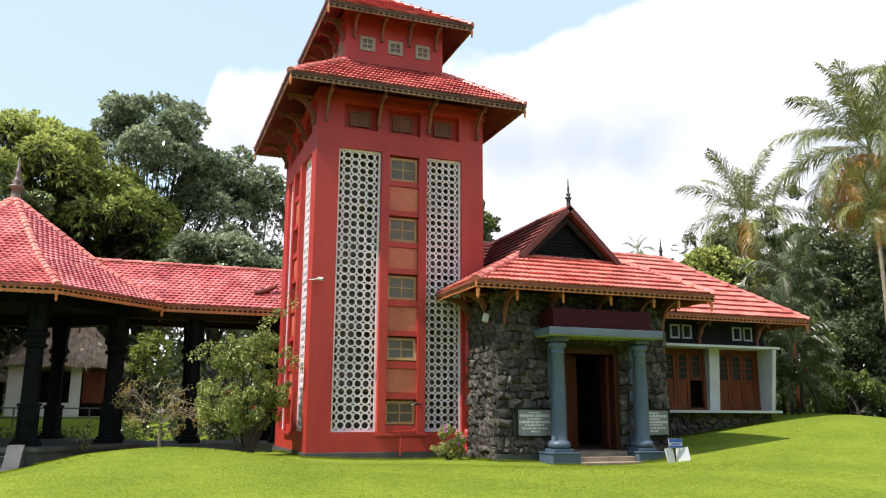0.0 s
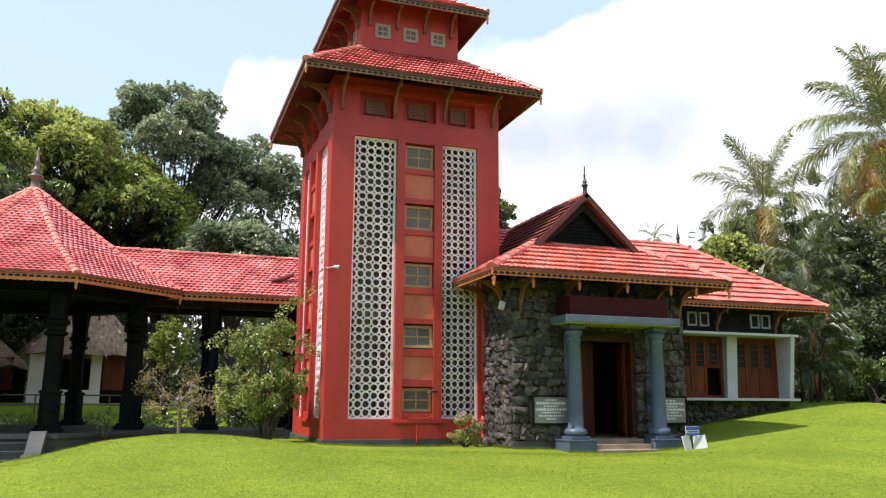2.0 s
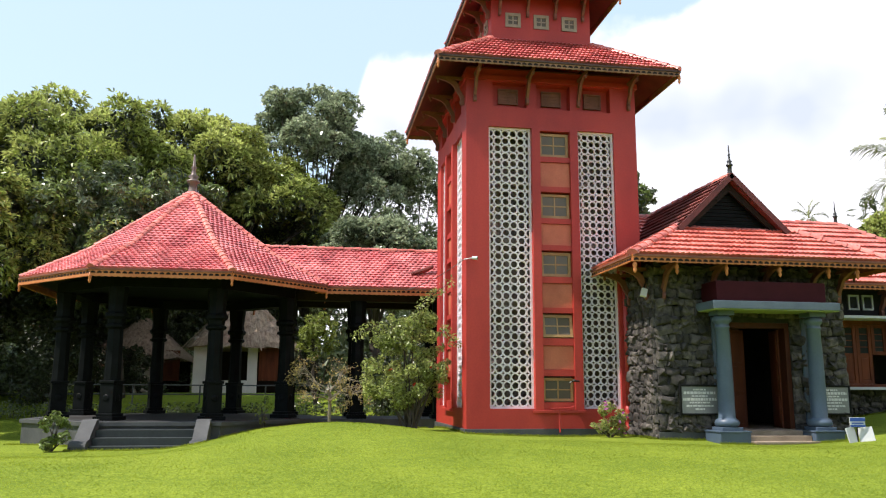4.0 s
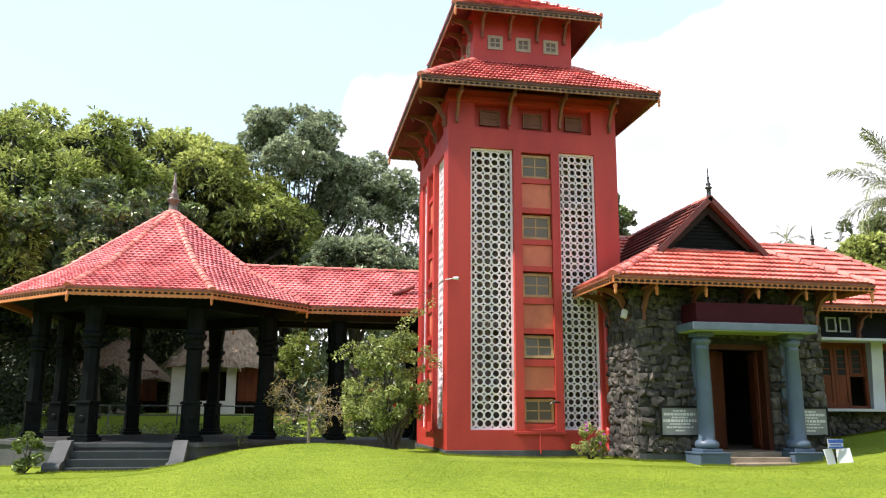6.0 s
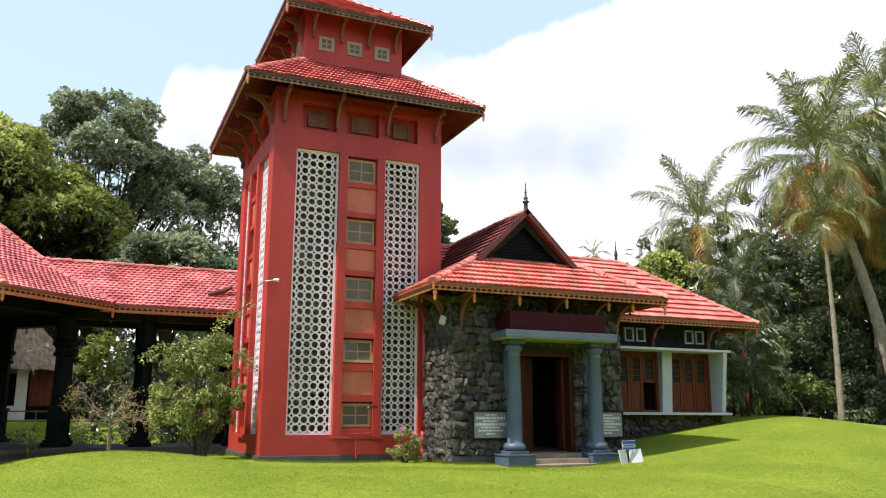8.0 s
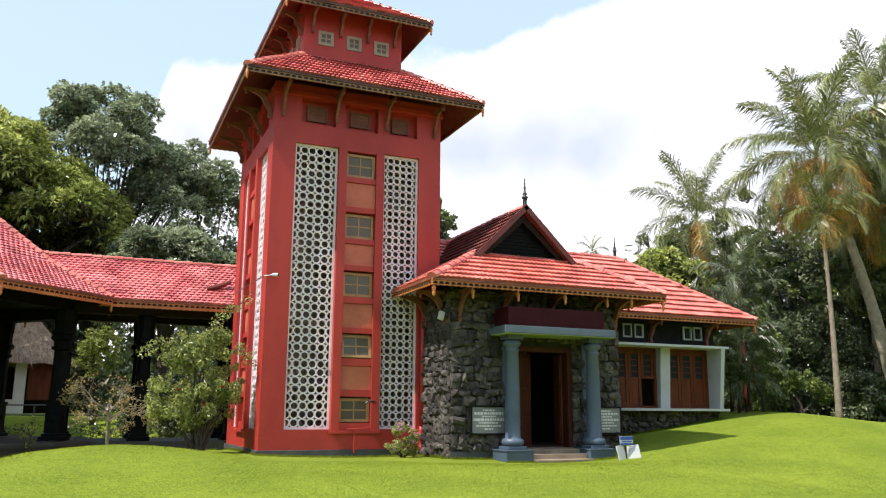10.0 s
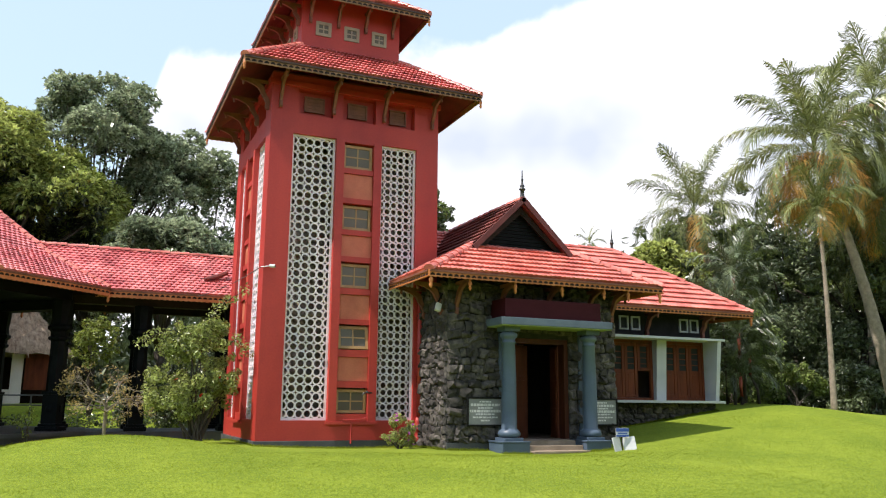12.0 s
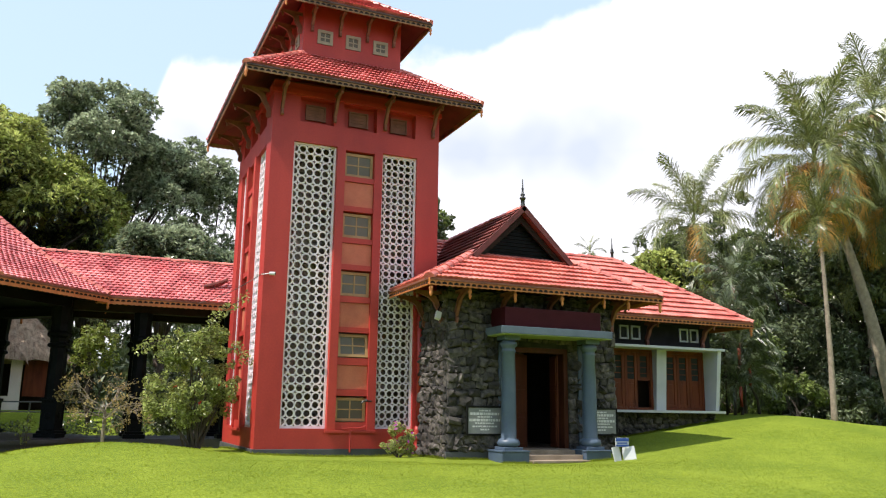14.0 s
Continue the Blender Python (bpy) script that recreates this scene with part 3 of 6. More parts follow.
def tower_window(parent, m, x0, x1, z0, z1, frame_mat, cols=2, rows=2, b=.07, d=.09, glass=None):
    """A timber window with glazing bars and panes, set in the wall."""
    bm = bmesh.new()
    for a in ((x0, x0 + b, z0, z1), (x1 - b, x1, z0, z1), (x0 + b, x1 - b, z0, z0 + b), (x0 + b, x1 - b, z1 - b, z1)):
        box(bm, a[0], a[1], d, d + .06, a[2], a[3], m=m)
    win = tpart("window", bm, frame_mat, parent)
    ix0, ix1, iz0, iz1 = x0 + b, x1 - b, z0 + b, z1 - b
    cw, ch = (ix1 - ix0) / cols, (iz1 - iz0) / rows
    bm = bmesh.new()
    for i in range(1, cols):
        box(bm, ix0 + i * cw - .016, ix0 + i * cw + .016, d + .012, d + .045, iz0, iz1, m=m)
    for j in range(1, rows):
        box(bm, ix0, ix1, d + .014, d + .043, iz0 + j * ch - .016, iz0 + j * ch + .016, m=m)
    tpart("glazing_bar", bm, frame_mat, win)
    for i in range(cols):
        for j in range(rows):
            bm = bmesh.new()
            box(bm, ix0 + i * cw + .004, ix0 + (i + 1) * cw - .004, d + .025, d + .032, iz0 + j * ch + .004, iz0 + (j + 1) * ch - .004, m=m)
            tpart("pane", bm, glass or M_GLASS_PALE, win)
    return win


WINDOW_Z = [(.72, 1.30), (2.30, 2.88), (3.86, 4.48), (5.38, 6.02), (7.02, 7.66)]
PANEL_Z = [(1.50, 2.10), (3.05, 3.68), (4.66, 5.22), (6.20, 6.86)]


def tower_face(tower, m, L, first):
    """One side of the shaft: corner piers, two pierced screens, and a middle bay of windows and panels."""
    k = L / TW
    j1, j2, j3, j4 = .59 * k, 1.73 * k, 2.98 * k, 3.99 * k
    b0, b1 = 1.95 * k, 2.76 * k
    zt, zb, top = 7.76, .54, 9.32
    bm = bmesh.new()
    T = .28
    box(bm, first, j1, 0, T, .06, top, m=m)
    box(bm, j4, L, 0, T, .06, top, m=m)
    box(bm, j1, j4, 0, T, .06, zb, m=m)
    # band with three vents
    vz0, vz1 = 8.30, 8.98
    box(bm, j1, j4, 0, T, zt, vz0, m=m)
    box(bm, j1, j4, 0, T, vz1, top, m=m)
    ve = [(.70 * k, 1.62 * k), (1.88 * k, 2.80 * k), (3.06 * k, 3.92 * k)]
    edges = [j1] + [e for v in ve for e in v] + [j4]
    for a, b in zip(edges[::2], edges[1::2]):
        box(bm, a, b, 0, T, vz0, vz1, m=m)
    tpart("wall", bm, M_RED, tower)
    bm = bmesh.new()
    box(bm, j2, b0, -.05, T, zb - .03, zt, bevel=.006, m=m)
    box(bm, b1, j3, -.05, T, zb - .03, zt, bevel=.006, m=m)
    bands = [(zb - .03, WINDOW_Z[0][0] - .02)]
    for i in range(5):
        up = PANEL_Z[i][0] if i < 4 else zt
        bands.append((WINDOW_Z[i][1] + .04, up) if i == 4 else (WINDOW_Z[i][1] + .04, PANEL_Z[i][0]))
        if i < 4:
            bands.append((PANEL_Z[i][1], WINDOW_Z[i + 1][0] - .02))
    for a, b in bands:
        if b - a > .02:
            box(bm, b0, b1, -.012, T, a, b, m=m)
    box(bm, b0 - .28, b1 + .24, -.10, -.052, zb - .10, zb - .03, bevel=.008, m=m)
    tpart("pier", bm, M_RED, tower)
    for a, b in PANEL_Z:
        bm = bmesh.new()
        box(bm, b0, b1, .035, .12, a + .004, b - .004, bevel=.004, m=m)
        tpart("panel", bm, M_ORANGE, tower, "orange painted panel")
    for i, (a, b) in enumerate(WINDOW_Z):
        ajar = Matrix.Translation((0, .09, b)) @ Matrix.Rotation(radians(-10), 4, 'X') @ Matrix.Translation((0, -.09, -b)) if i == 1 and first == 0 else Matrix()
        tower_window(tower, m @ ajar, b0 + .01, b1 - .01, a, b, M_FRAME)
    for a, b in ve:
        bm = bmesh.new()
        box(bm, a + .002, b - .002, .24, .275, vz0, vz1, m=m)
        tpart("niche_back", bm, M_RED, tower)
        # frame and panes coloured dark bracket brown for the eave's shade
        tower_window(tower, m, a + .19, b - .19, vz0 + .14, vz1 - .12, M_BRACKET, 1, 4, .04, .175, M_BRACKET)
    for a, b in ((j1, j2), (j3, j4)):
        bm = jali_mesh(b - a, zt - zb, m @ Matrix.Translation((a, 0, zb)))
        tpart("pierced_screen", bm, M_WHITE, tower, "white concrete screen pierced with round holes")


def hip_roof(tower, x0, x1, y0, y1, z, ix0, ix1, iy0, iy1, iz, tw, te, singles, me, me_j, caps=True):
    """A skirt roof on four sides, tiled, with hip caps and carved eaves."""
    P = [(x0, y0, z), (x1, y0, z), (x1, y1, z), (x0, y1, z)]
    Q = [(ix0, iy0, iz), (ix1, iy0, iz), (ix1, iy1, iz), (ix0, iy1, iz)]
    sides = [(P[0], P[1], Q[1], Q[0]), (P[3], P[0], Q[0], Q[3]), (P[1], P[2], Q[2], Q[1]), (P[2], P[3], Q[3], Q[2])]
    roof = deck(tower, [s if s[2] != s[3] else s[:3] for s in sides])
    roof.name = "roof"
    for i, s in enumerate(sides):
        roof_tiles(roof, *s, tw, te, me, me_j, singles if i == 0 else (singles // 2 if i == 1 else 0))
    if caps:
        for p, q in zip(P, Q):
            ridge_caps(roof, p, q)
    for i in range(4):
        a, b = Vector(P[i]), Vector(P[(i + 1) % 4])
        fascia(roof, a - Vector((0, 0, .03)), b - Vector((0, 0, .03)), mat=M_WOODGREY, drip=M_SOOT)
        pendant(roof, a + Vector((0, 0, -.12)), .8)
    return roof


def build_tower():
    t = thing("tower", "tall red-painted stair tower with white pierced screens and tiered tile roofs", "tower")
    tower_face(t, Matrix(), TW, 0)
    tower_face(t, SWAP, TD, .28)
    bm = bmesh.new()
    box(bm, TW - .28, TW, .28, TD, .06, 9.32)
    box(bm, .28, TW - .28, TD - .28, TD, .06, 9.32)
    part("wall", bm, M_RED, t)
    bm = bmesh.new()
    box(bm, 1.0, TW - .3, 1.0, TD - .3, 0, 9.3)
    part("stair_core", bm, M_INSIDE, t)
    for z in (1.6, 3.2, 4.8, 6.4, 8.0):
        bm = bmesh.new()
        box(bm, .29, TW - .29, .5, .85, z - .07, z + .07)
        part("landing", bm, M_INSIDE, t)
        bm = bmesh.new()
        box(bm, .5, .84, .86, TD - .29, z - .07, z + .07)
        part("landing", bm, M_INSIDE, t)
    bm = bmesh.new()
    box(bm, -.05, TW + .02, -.05, TD + .05, -.5, .058, bevel=.01)
    part("plinth", bm, M_PLATFORM, t, "grey stone plinth")
    # eave one
    o = .88
    hip_roof(t, -o, TW + o, -o, TD + o, 9.25, .86, TW - .86, .86, TD - .86, 10.56, .23, .27, 190, TILE_UP, TILE_UP_J)
    bm = bmesh.new()
    box(bm, -.06, TW + .06, -.06, TD + .06, 9.0, 9.14, bevel=.01)
    part("cornice", bm, M_RED, t)
    bm = bmesh.new()
    box(bm, .01, TW - .01, .01, TD - .01, 9.30, 9.36)
    part("soffit", bm, M_DECK, t)
    for x in (.22, 1.62, 3.02, 4.42):
        bracket(t, (x, -.0, 8.40), (0, -1), .72, .66, .07)
    for y in (.3, 1.7, 3.1, 4.5):
        bracket(t, (0, y, 8.40), (-1, 0), .72, .66, .07)
    # upper shaft
    x0, x1, y0, y1 = .88, TW - .88, .88, TD - .88
    bm = bmesh.new()
    box(bm, x0, x1, y0, y1, 10.2, 12.25)
    part("upper_wall", bm, M_RED, t)
    for m, a, L in ((Matrix.Translation((0, y0 - .12, 0)), x0, x1 - x0), (SWAP @ Matrix.Translation((0, x0 - .12, 0)), y0, y1 - y0)):
        for i in range(3):
            c = a + L * (.215 + .285 * i)
            tower_window(t, m, c - .22, c + .22, 10.96, 11.38, M_BEIGE, 2, 2, .085, .09)
    o2 = .66
    ax, ay = TW / 2, TD / 2
    hip_roof(t, x0 - o2, x1 + o2, y0 - o2, y1 + o2, 11.92, ax, ax, ay, ay, 13.45, .23, .27, 60, TILE_UP, TILE_UP_J)
    for i in range(4):
        f = .08 + .28 * i
        bracket(t, (x0 + (x1 - x0) * f, y0, 11.28), (0, -1), .58, .52, .07)
        bracket(t, (x0, y0 + (y1 - y0) * f, 11.28), (-1, 0), .58, .52, .07)
    finial(t, (ax, ay, 13.5), 1.3, M_COPPER)
    # rain pipe down the corner beside the porch
    bm = bmesh.new()
    tube(bm, [(4.12, -.10, 4.0), (4.12, -.10, .62)], [.065, .065], 10)
    lathe(bm, [(.05, 0), (.085, .02), (.085, .10), (.06, .14), (.06, .28), (.085, .30), (.085, .36), (.06, .40), (.075, .5), (.05, .62)], (4.10, -.09, .0), 12)
    part("drain_pipe", bm, M_PIPE, t, "red painted rain pipe with ringed foot", smooth=True)
    bm = bmesh.new()
    tube(bm, [(2.33, -.09, .52), (2.33, -.09, -.02)], [.022, .022], 8)
    tube(bm, [(2.1, -.11, .6), (2.1, -.11, .55), (2.6, -.11, .57), (2.72, -.10, .62)], [.014] * 4, 6)
    part("water_pipe", bm, M_PIPE, t)
    return t


def build_cctv():
    c = thing("security_camera", "small white security camera on a wall arm of the tower", "camera", (.0, -.02, 4.22))
    bm = bmesh.new()
    tube(bm, [(-.06, 0, 0), (.04, -.06, .01), (.14, -.08, .03)], [.012] * 3, 6)
    part("arm", bm, M_SIGNWHITE, c)
    bm = bmesh.new()
    tube(bm, [(.13, -.08, .03), (.25, -.14, .02)], [.04, .045], 10)
    part("housing", bm, M_SIGNWHITE, c)
    bm = bmesh.new()
    tube(bm, [(.252, -.141, .02), (.262, -.146, .02)], [.03, .03], 10)
    part("lens", bm, M_BLACKTRIM, c)


def build_spout():
    s = thing("wall_tap", "dark metal spout fixed beside the lowest tower window", "tap", (2.72, -.05, 1.22))
    bm = bmesh.new()
    tube(bm, [(.14, 0, 0), (.0, -.08, 0), (-.12, -.16, -.01), (-.16, -.17, -.06)], [.02, .02, .018, .015], 8)
    part("spout", bm, M_METAL, s)
    bm = bmesh.new()
    lathe(bm, [(.04, -.01), (.045, .0), (.02, .04)], (-.02, -.09, .01), 8)
    part("valve", bm, M_METAL, s)


# ---- stone walls ----
def stone_templates():
    out = []
    r = random.Random(3)
    for i in range(7):
        bm = bmesh.new()
        v = []
        for y, k in ((0, 1.0), (-.6, .97), (-1.0, .80)):
            ring = []
            for cx, cz in ((-.5, -.5), (0, -.52), (.5, -.5), (.52, 0), (.5, .5), (0, .52), (-.5, .5), (-.52, 0)):
                ring.append(bm.verts.new((cx * k + r.uniform(-.09, .09), y + (r.uniform(-.5, .4) if y == -1.0 else 0), cz * k + r.uniform(-.09, .09))))
            v.append(ring)
        c = bm.verts.new((r.uniform(-.15, .15), -1.0 - r.uniform(.0, .6), r.uniform(-.15, .15)))
        for a, b in zip(v, v[1:]):
            for k in range(8):
                bm.faces.new((a[k], a[(k + 1) % 8], b[(k + 1) % 8], b[k]))
        for k in range(8):
            bm.faces.new((v[-1][k], v[-1][(k + 1) % 8], c))
        out.append(finish("stone", bm, M_STONE))
    return out


STONES = stone_templates()


def stone_face(parent, m, u0, u1, z0, z1, holes=(), hgt=.185, seed=1):
    """Rough coursed rubble on a wall face (u along, outward -y), left out over the holes (u0, u1, z0, z1)."""
    r = random.Random(seed)
    z = z0
    while z < z1 - .04:
        h = min(hgt * r.uniform(.7, 1.35), z1 - z)
        spans = [(u0, u1)]
        for a, b, c, d in holes:
            if z + h * .5 > c and z + h * .5 < d:
                nxt = []
                for p, q in spans:
                    if b <= p or a >= q:
                        nxt.append((p, q))
                        continue
                    if a > p:
                        nxt.append((p, a))
                    if b < q:
                        nxt.append((b, q))
                spans = nxt
        for p, q in spans:
            u = p
            while u < q - .02:
                w = min(r.uniform(.13, .42), q - u)
                if q - u - w < .12:
                    w = q - u
                dz = r.uniform(-.028, .028) if z0 + .1 < z < z1 - .3 else 0.0
                mm = m @ Matrix.Translation((u + w / 2, .0, z + h / 2 + dz)) @ Matrix.Diagonal((w * r.uniform(.9, 1.06), r.uniform(.035, .115), h * r.uniform(.86, 1.16), 1)) @ Matrix.Rotation(r.uniform(-.30, .30), 4, 'Y') @ Matrix.Rotation(math.pi * r.randint(0, 1), 4, 'Y')
                piece("stone", r.choice(STONES), parent, mm)
                u += w
        z += h


LEFT = Matrix(((0, 1, 0, 0), (-1, 0, 0, 0), (0, 0, 1, 0), (0, 0, 0, 1)))  # a face that looks to -x: along u is -y


# ---- porch ----
PX0, PX1, PY = 4.2, 9.05, -1.7
DX0, DX1, DZ = 5.98, 7.62, 2.62


def build_porch():
    p = thing("entrance_porch", "dark rubble stone entrance porch with red tile gabled roof", "porch")
    bm = bmesh.new()
    T = .32
    box(bm, PX0, DX0, PY, PY + T, -.4, 3.95)
    wall = part("wall", bm, M_MORTAR, p, "dark rubble stone wall")
    for q in ((DX1, PX1, PY, PY + T, -.4, 3.95), (DX0, DX1, PY, PY + T, DZ, 3.95), (PX0, PX0 + T, PY + T, -.06, -.4, 3.95), (PX1 - T, PX1, PY + T, 3.0, -.4, 3.95)):
        bm = bmesh.new()
        box(bm, *q)
        part("wall", bm, M_MORTAR, p)
    bm = bmesh.new()
    box(bm, PX0 + T, PX1 - T, 2.6, 2.8, -.4, 3.95)
    part("inner_wall", bm, M_INSIDE, p)
    bm = bmesh.new()
    box(bm, TW + .02, TW + .12, PY + T + .9, 2.6, -.4, 3.95)
    part("inner_wall", bm, M_INSIDE, p)
    bm = bmesh.new()
    box(bm, PX0 + .02, PX1 - .02, PY + .02, 2.6, 3.96, 4.0)
    part("ceiling_boarding", bm, M_DARKWOOD, p)
    bm = bmesh.new()
    box(bm, PX0 + T, PX1 - T, PY - .02, 2.6, -.4, .12, bevel=.01)
    part("porch_floor", bm, M_FLOORTILE, p)
    bm = bmesh.new()
    box(bm, PX0 - .03, DX0 - .1, PY - .05, PY, -.4, .06, bevel=.01)
    part("plinth", bm, M_PLATFORM, p)
    bm = bmesh.new()
    box(bm, DX1 + .1, PX1 + .03, PY - .05, PY, -.4, .06, bevel=.01)
    part("plinth", bm, M_PLATFORM, p)
    # steps up to the door
    for i, (y0, z1) in enumerate(((-2.74, -.11), (-2.42, .0), (-2.08, .10))):
        bm = bmesh.new()
        box(bm, 5.98, 7.55, y0, PY - .03, -.4, z1, bevel=.012)
        part("step", bm, M_STEP, p, "worn brown stone step")
    # columns
    for cx in (5.62, 7.93):
        bm = bmesh.new()
        cy = -2.18
        box(bm, cx - .36, cx + .36, cy - .36, cy + .36, -.4, .08, bevel=.012)
        box(bm, cx - .38, cx + .38, cy - .38, cy + .38, .08, .115, bevel=.008)
        box(bm, cx - .25, cx + .25, cy - .25, cy + .25, .115, .19, bevel=.01)
        ped = part("pedestal", bm, M_BLUE, p, "blue-grey painted column pedestal")
        bm = bmesh.new()
        lathe(bm, [(.19, .19), (.255, .22), (.275, .28), (.255, .34), (.20, .38), (.185, .40), (.185, .9), (.175, 1.6), (.155, 2.42), (.175, 2.44), (.175, 2.47), (.155, 2.49), (.16, 2.54), (.205, 2.58), (.215, 2.62), (.205, 2.67), (.16, 2.70), (.16, 2.72)], (cx, cy, 0), 28)
        col = part("column", bm, M_BLUE, p, "blue-grey painted round column", smooth=True)
        bm = bmesh.new()
        box(bm, cx - .21, cx + .21, cy - .21, cy + .21, 2.72, 2.83, bevel=.01)
        part("capital", bm, M_BLUE, col)
        bm = bmesh.new()
        box(bm, cx - .12 + .06, cx + .12 + .06, PY - .10, PY - .045, .12, 2.72, bevel=.01)
        part("pilaster", bm, M_BLUE, p)
    # thin sheet under the slab, coloured yellow-green
    bm = bmesh.new()
    box(bm, 5.22, 8.34, -2.62, PY - .04, 2.83, 2.85)
    part("slab_soffit", bm, material("lime_soffit", (.22, .27, .09), (.28, .33, .12), .6), p)
    bm = bmesh.new()
    box(bm, 5.20, 8.36, -2.64, PY - .04, 2.85, 3.03, bevel=.012)
    part("canopy_slab", bm, M_SLAB, p, "pale blue painted canopy slab")
    bm = bmesh.new()
    box(bm, 5.36, 8.10, -2.50, PY - .03, 3.03, 3.50, bevel=.01)
    part("canopy_fascia", bm, M_MAROON, p, "dark maroon box above the canopy slab")
    # doorway
    bm = bmesh.new()
    box(bm, DX0 + .003, DX0 + .12, PY + .02, PY + .30, .12, DZ - .003, bevel=.008)
    box(bm, DX1 - .12, DX1 - .003, PY + .02, PY + .30, .12, DZ - .003, bevel=.008)
    box(bm, DX0 + .12, DX1 - .12, PY + .02, PY + .30, DZ - .13, DZ - .003, bevel=.008)
    part("door_frame", bm, M_DOORWOOD_SHADE, p, "red wood door frame, coloured dark for shade")
    for x, ang in ((DX1 - .13, -104), (DX0 + .13, 24)):
        leaf = new("door")
        leaf.parent = p
        leaf.matrix_local = Matrix.Translation((x, PY + .30, .13)) @ Matrix.Rotation(radians(ang if x > 7 else ang), 4, 'Z')
        s = -1 if x > 7 else 1
        bm = bmesh.new()
        w, h = .66, 2.34
        a, b = (0, w) if s > 0 else (-w, 0)
        box(bm, a, b, -.02, .02, 0, h, bevel=.005)
        me = finish("leaf", bm, M_REDWOOD if x > 7 else M_DOORWOOD_SHADE)
        o = new("leaf", me)
        o.parent = leaf
        for z0, z1 in ((.1, .75), (.85, 1.45), (1.55, 2.25)):
            bm = bmesh.new()
            box(bm, a + .09, b - .09, -.035, .035, z0, z1, bevel=.012)
            o2 = new("panel", finish("panel", bm, M_REDWOOD if x > 7 else M_DOORWOOD_SHADE))
            o2.parent = leaf
    bm = bmesh.new()
    box(bm, 6.5, 6.92, 2.52, 2.595, .12, 2.5, bevel=.01)
    part("inner_panel", bm, M_CREAM, p)
    bm = bmesh.new()
    box(bm, 7.0, 7.8, 2.53, 2.595, .12, 2.4, bevel=.01)
    part("inner_door", bm, M_REDWOOD, p)
    # roof
    E = 4.02
    f0, f1, g1, g0 = (3.3, -2.65, E), (9.95, -2.65, E), (8.07, -1.15, 5.02), (5.15, -1.15, 5.02)
    le = [(3.3, -.01, E), f0, g0, (5.15, -.01, 5.02)]
    ri = [f1, (9.95, .33, E), (8.07, 1.62, 5.02), g1]
    RZ, GX = 6.30, 6.48
    gl = [(5.08, 1.7, 4.96), (5.08, -1.42, 4.96), (GX, -1.42, RZ), (GX, 3.3, RZ)]
    gr = [(7.88, -1.42, 4.96), (7.88, 1.7, 4.96), (GX, 3.3, RZ), (GX, -1.42, RZ)]
    roof = deck(p, [(f0, f1, g1, g0), le, ri, gl, gr])
    roof.name = "roof"
    tagged(roof, "red clay tile roof with front gable")
    roof_tiles(roof, f0, f1, g1, g0, .27, .26, TILE, TILE_J, 200)
    roof_tiles(roof, le[0], le[1], le[2], le[3], .25, .23, TILE, TILE_J, 60)
    roof_tiles(roof, ri[0], ri[1], ri[2], ri[3], .25, .23, TILE, TILE_J, 40)
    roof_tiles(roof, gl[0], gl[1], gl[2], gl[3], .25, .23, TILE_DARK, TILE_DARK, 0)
    roof_tiles(roof, gr[0], gr[1], gr[2], gr[3], .25, .23, TILE, TILE_J, 0)
    ridge_caps(roof, f0, g0, .3, 1.15)
    ridge_caps(roof, f1, g1, .3, 1.15)
    ridge_caps(roof, (GX, 3.2, RZ), (GX, -1.42, RZ), .36)
    # gable boards and dark infill
    for sx in (-1, 1):
        a = Vector((GX + sx * 1.45, -1.46, 4.92))
        b = Vector((GX, -1.46, RZ + .04))
        d = (b - a)
        L = d.length
        u = d.normalized()
        w = Vector((0, -1, 0))
        v = u.cross(w)
        if v.z < 0:
            v = -v
        m = Matrix(((u.x, w.x, v.x, a.x), (u.y, w.y, v.y, a.y), (u.z, w.z, v.z, a.z), (0, 0, 0, 1)))
        bm = bmesh.new()
        box(bm, -.02, L + .02, -.03, .03, -.09, .05, m=m)
        bmesh.ops.recalc_face_normals(bm, faces=bm.faces)
        part("bargeboard", bm, material("dark_red_board", (.085, .020, .018), (.15, .036, .032), .7, 3, 30, .2), roof)
    for sx in (-1, 1):
        bm = bmesh.new()
        prism(bm, [(GX + sx * 1.24, 5.0), (GX + sx * 1.06, 5.0), (GX, 5.94), (GX, 6.14)], -1.30, -1.24, Matrix())
        bmesh.ops.recalc_face_normals(bm, faces=bm.faces)
        part("gable_rafter", bm, M_DARKWOOD, roof)
    # infill slats coloured near-black for the shade in the gable recess
    for i in range(13):
        z0 = 5.04 + i * .095
        hw = (6.24 - z0) * 1.02 - .08
        if hw < .05:
            break
        bm = bmesh.new()
        box(bm, GX - hw, GX + hw, -1.14, -1.11, z0, z0 + .085, m=None)
        part("slat", bm, M_BLACK, roof)
    finial(roof, (GX, -1.40, RZ + .05), .78, M_METAL, .065)
    down = Vector((0, 0, -.02))
    fascia(roof, Vector(f0) + down, Vector(f1) + down)
    fascia(roof, Vector(le[0]) + down, Vector(f0) + down)
    fascia(roof, Vector(f1) + down, Vector(ri[1]) + down)
    for x in (3.36, 9.9):
        pendant(roof, (x, -2.62, E - .12), 1.0)
    for x in (4.4, 5.62, 6.95, 8.2, 8.95):
        bracket(p, (x, PY, 3.14), (0, -1), .74, .74, .08)
        pendant(p, (x, PY - .84, 3.88), .9)
    for y in (-1.45, -.35):
        bracket(p, (PX0, y, 3.14), (-1, 0), .74, .68, .08)
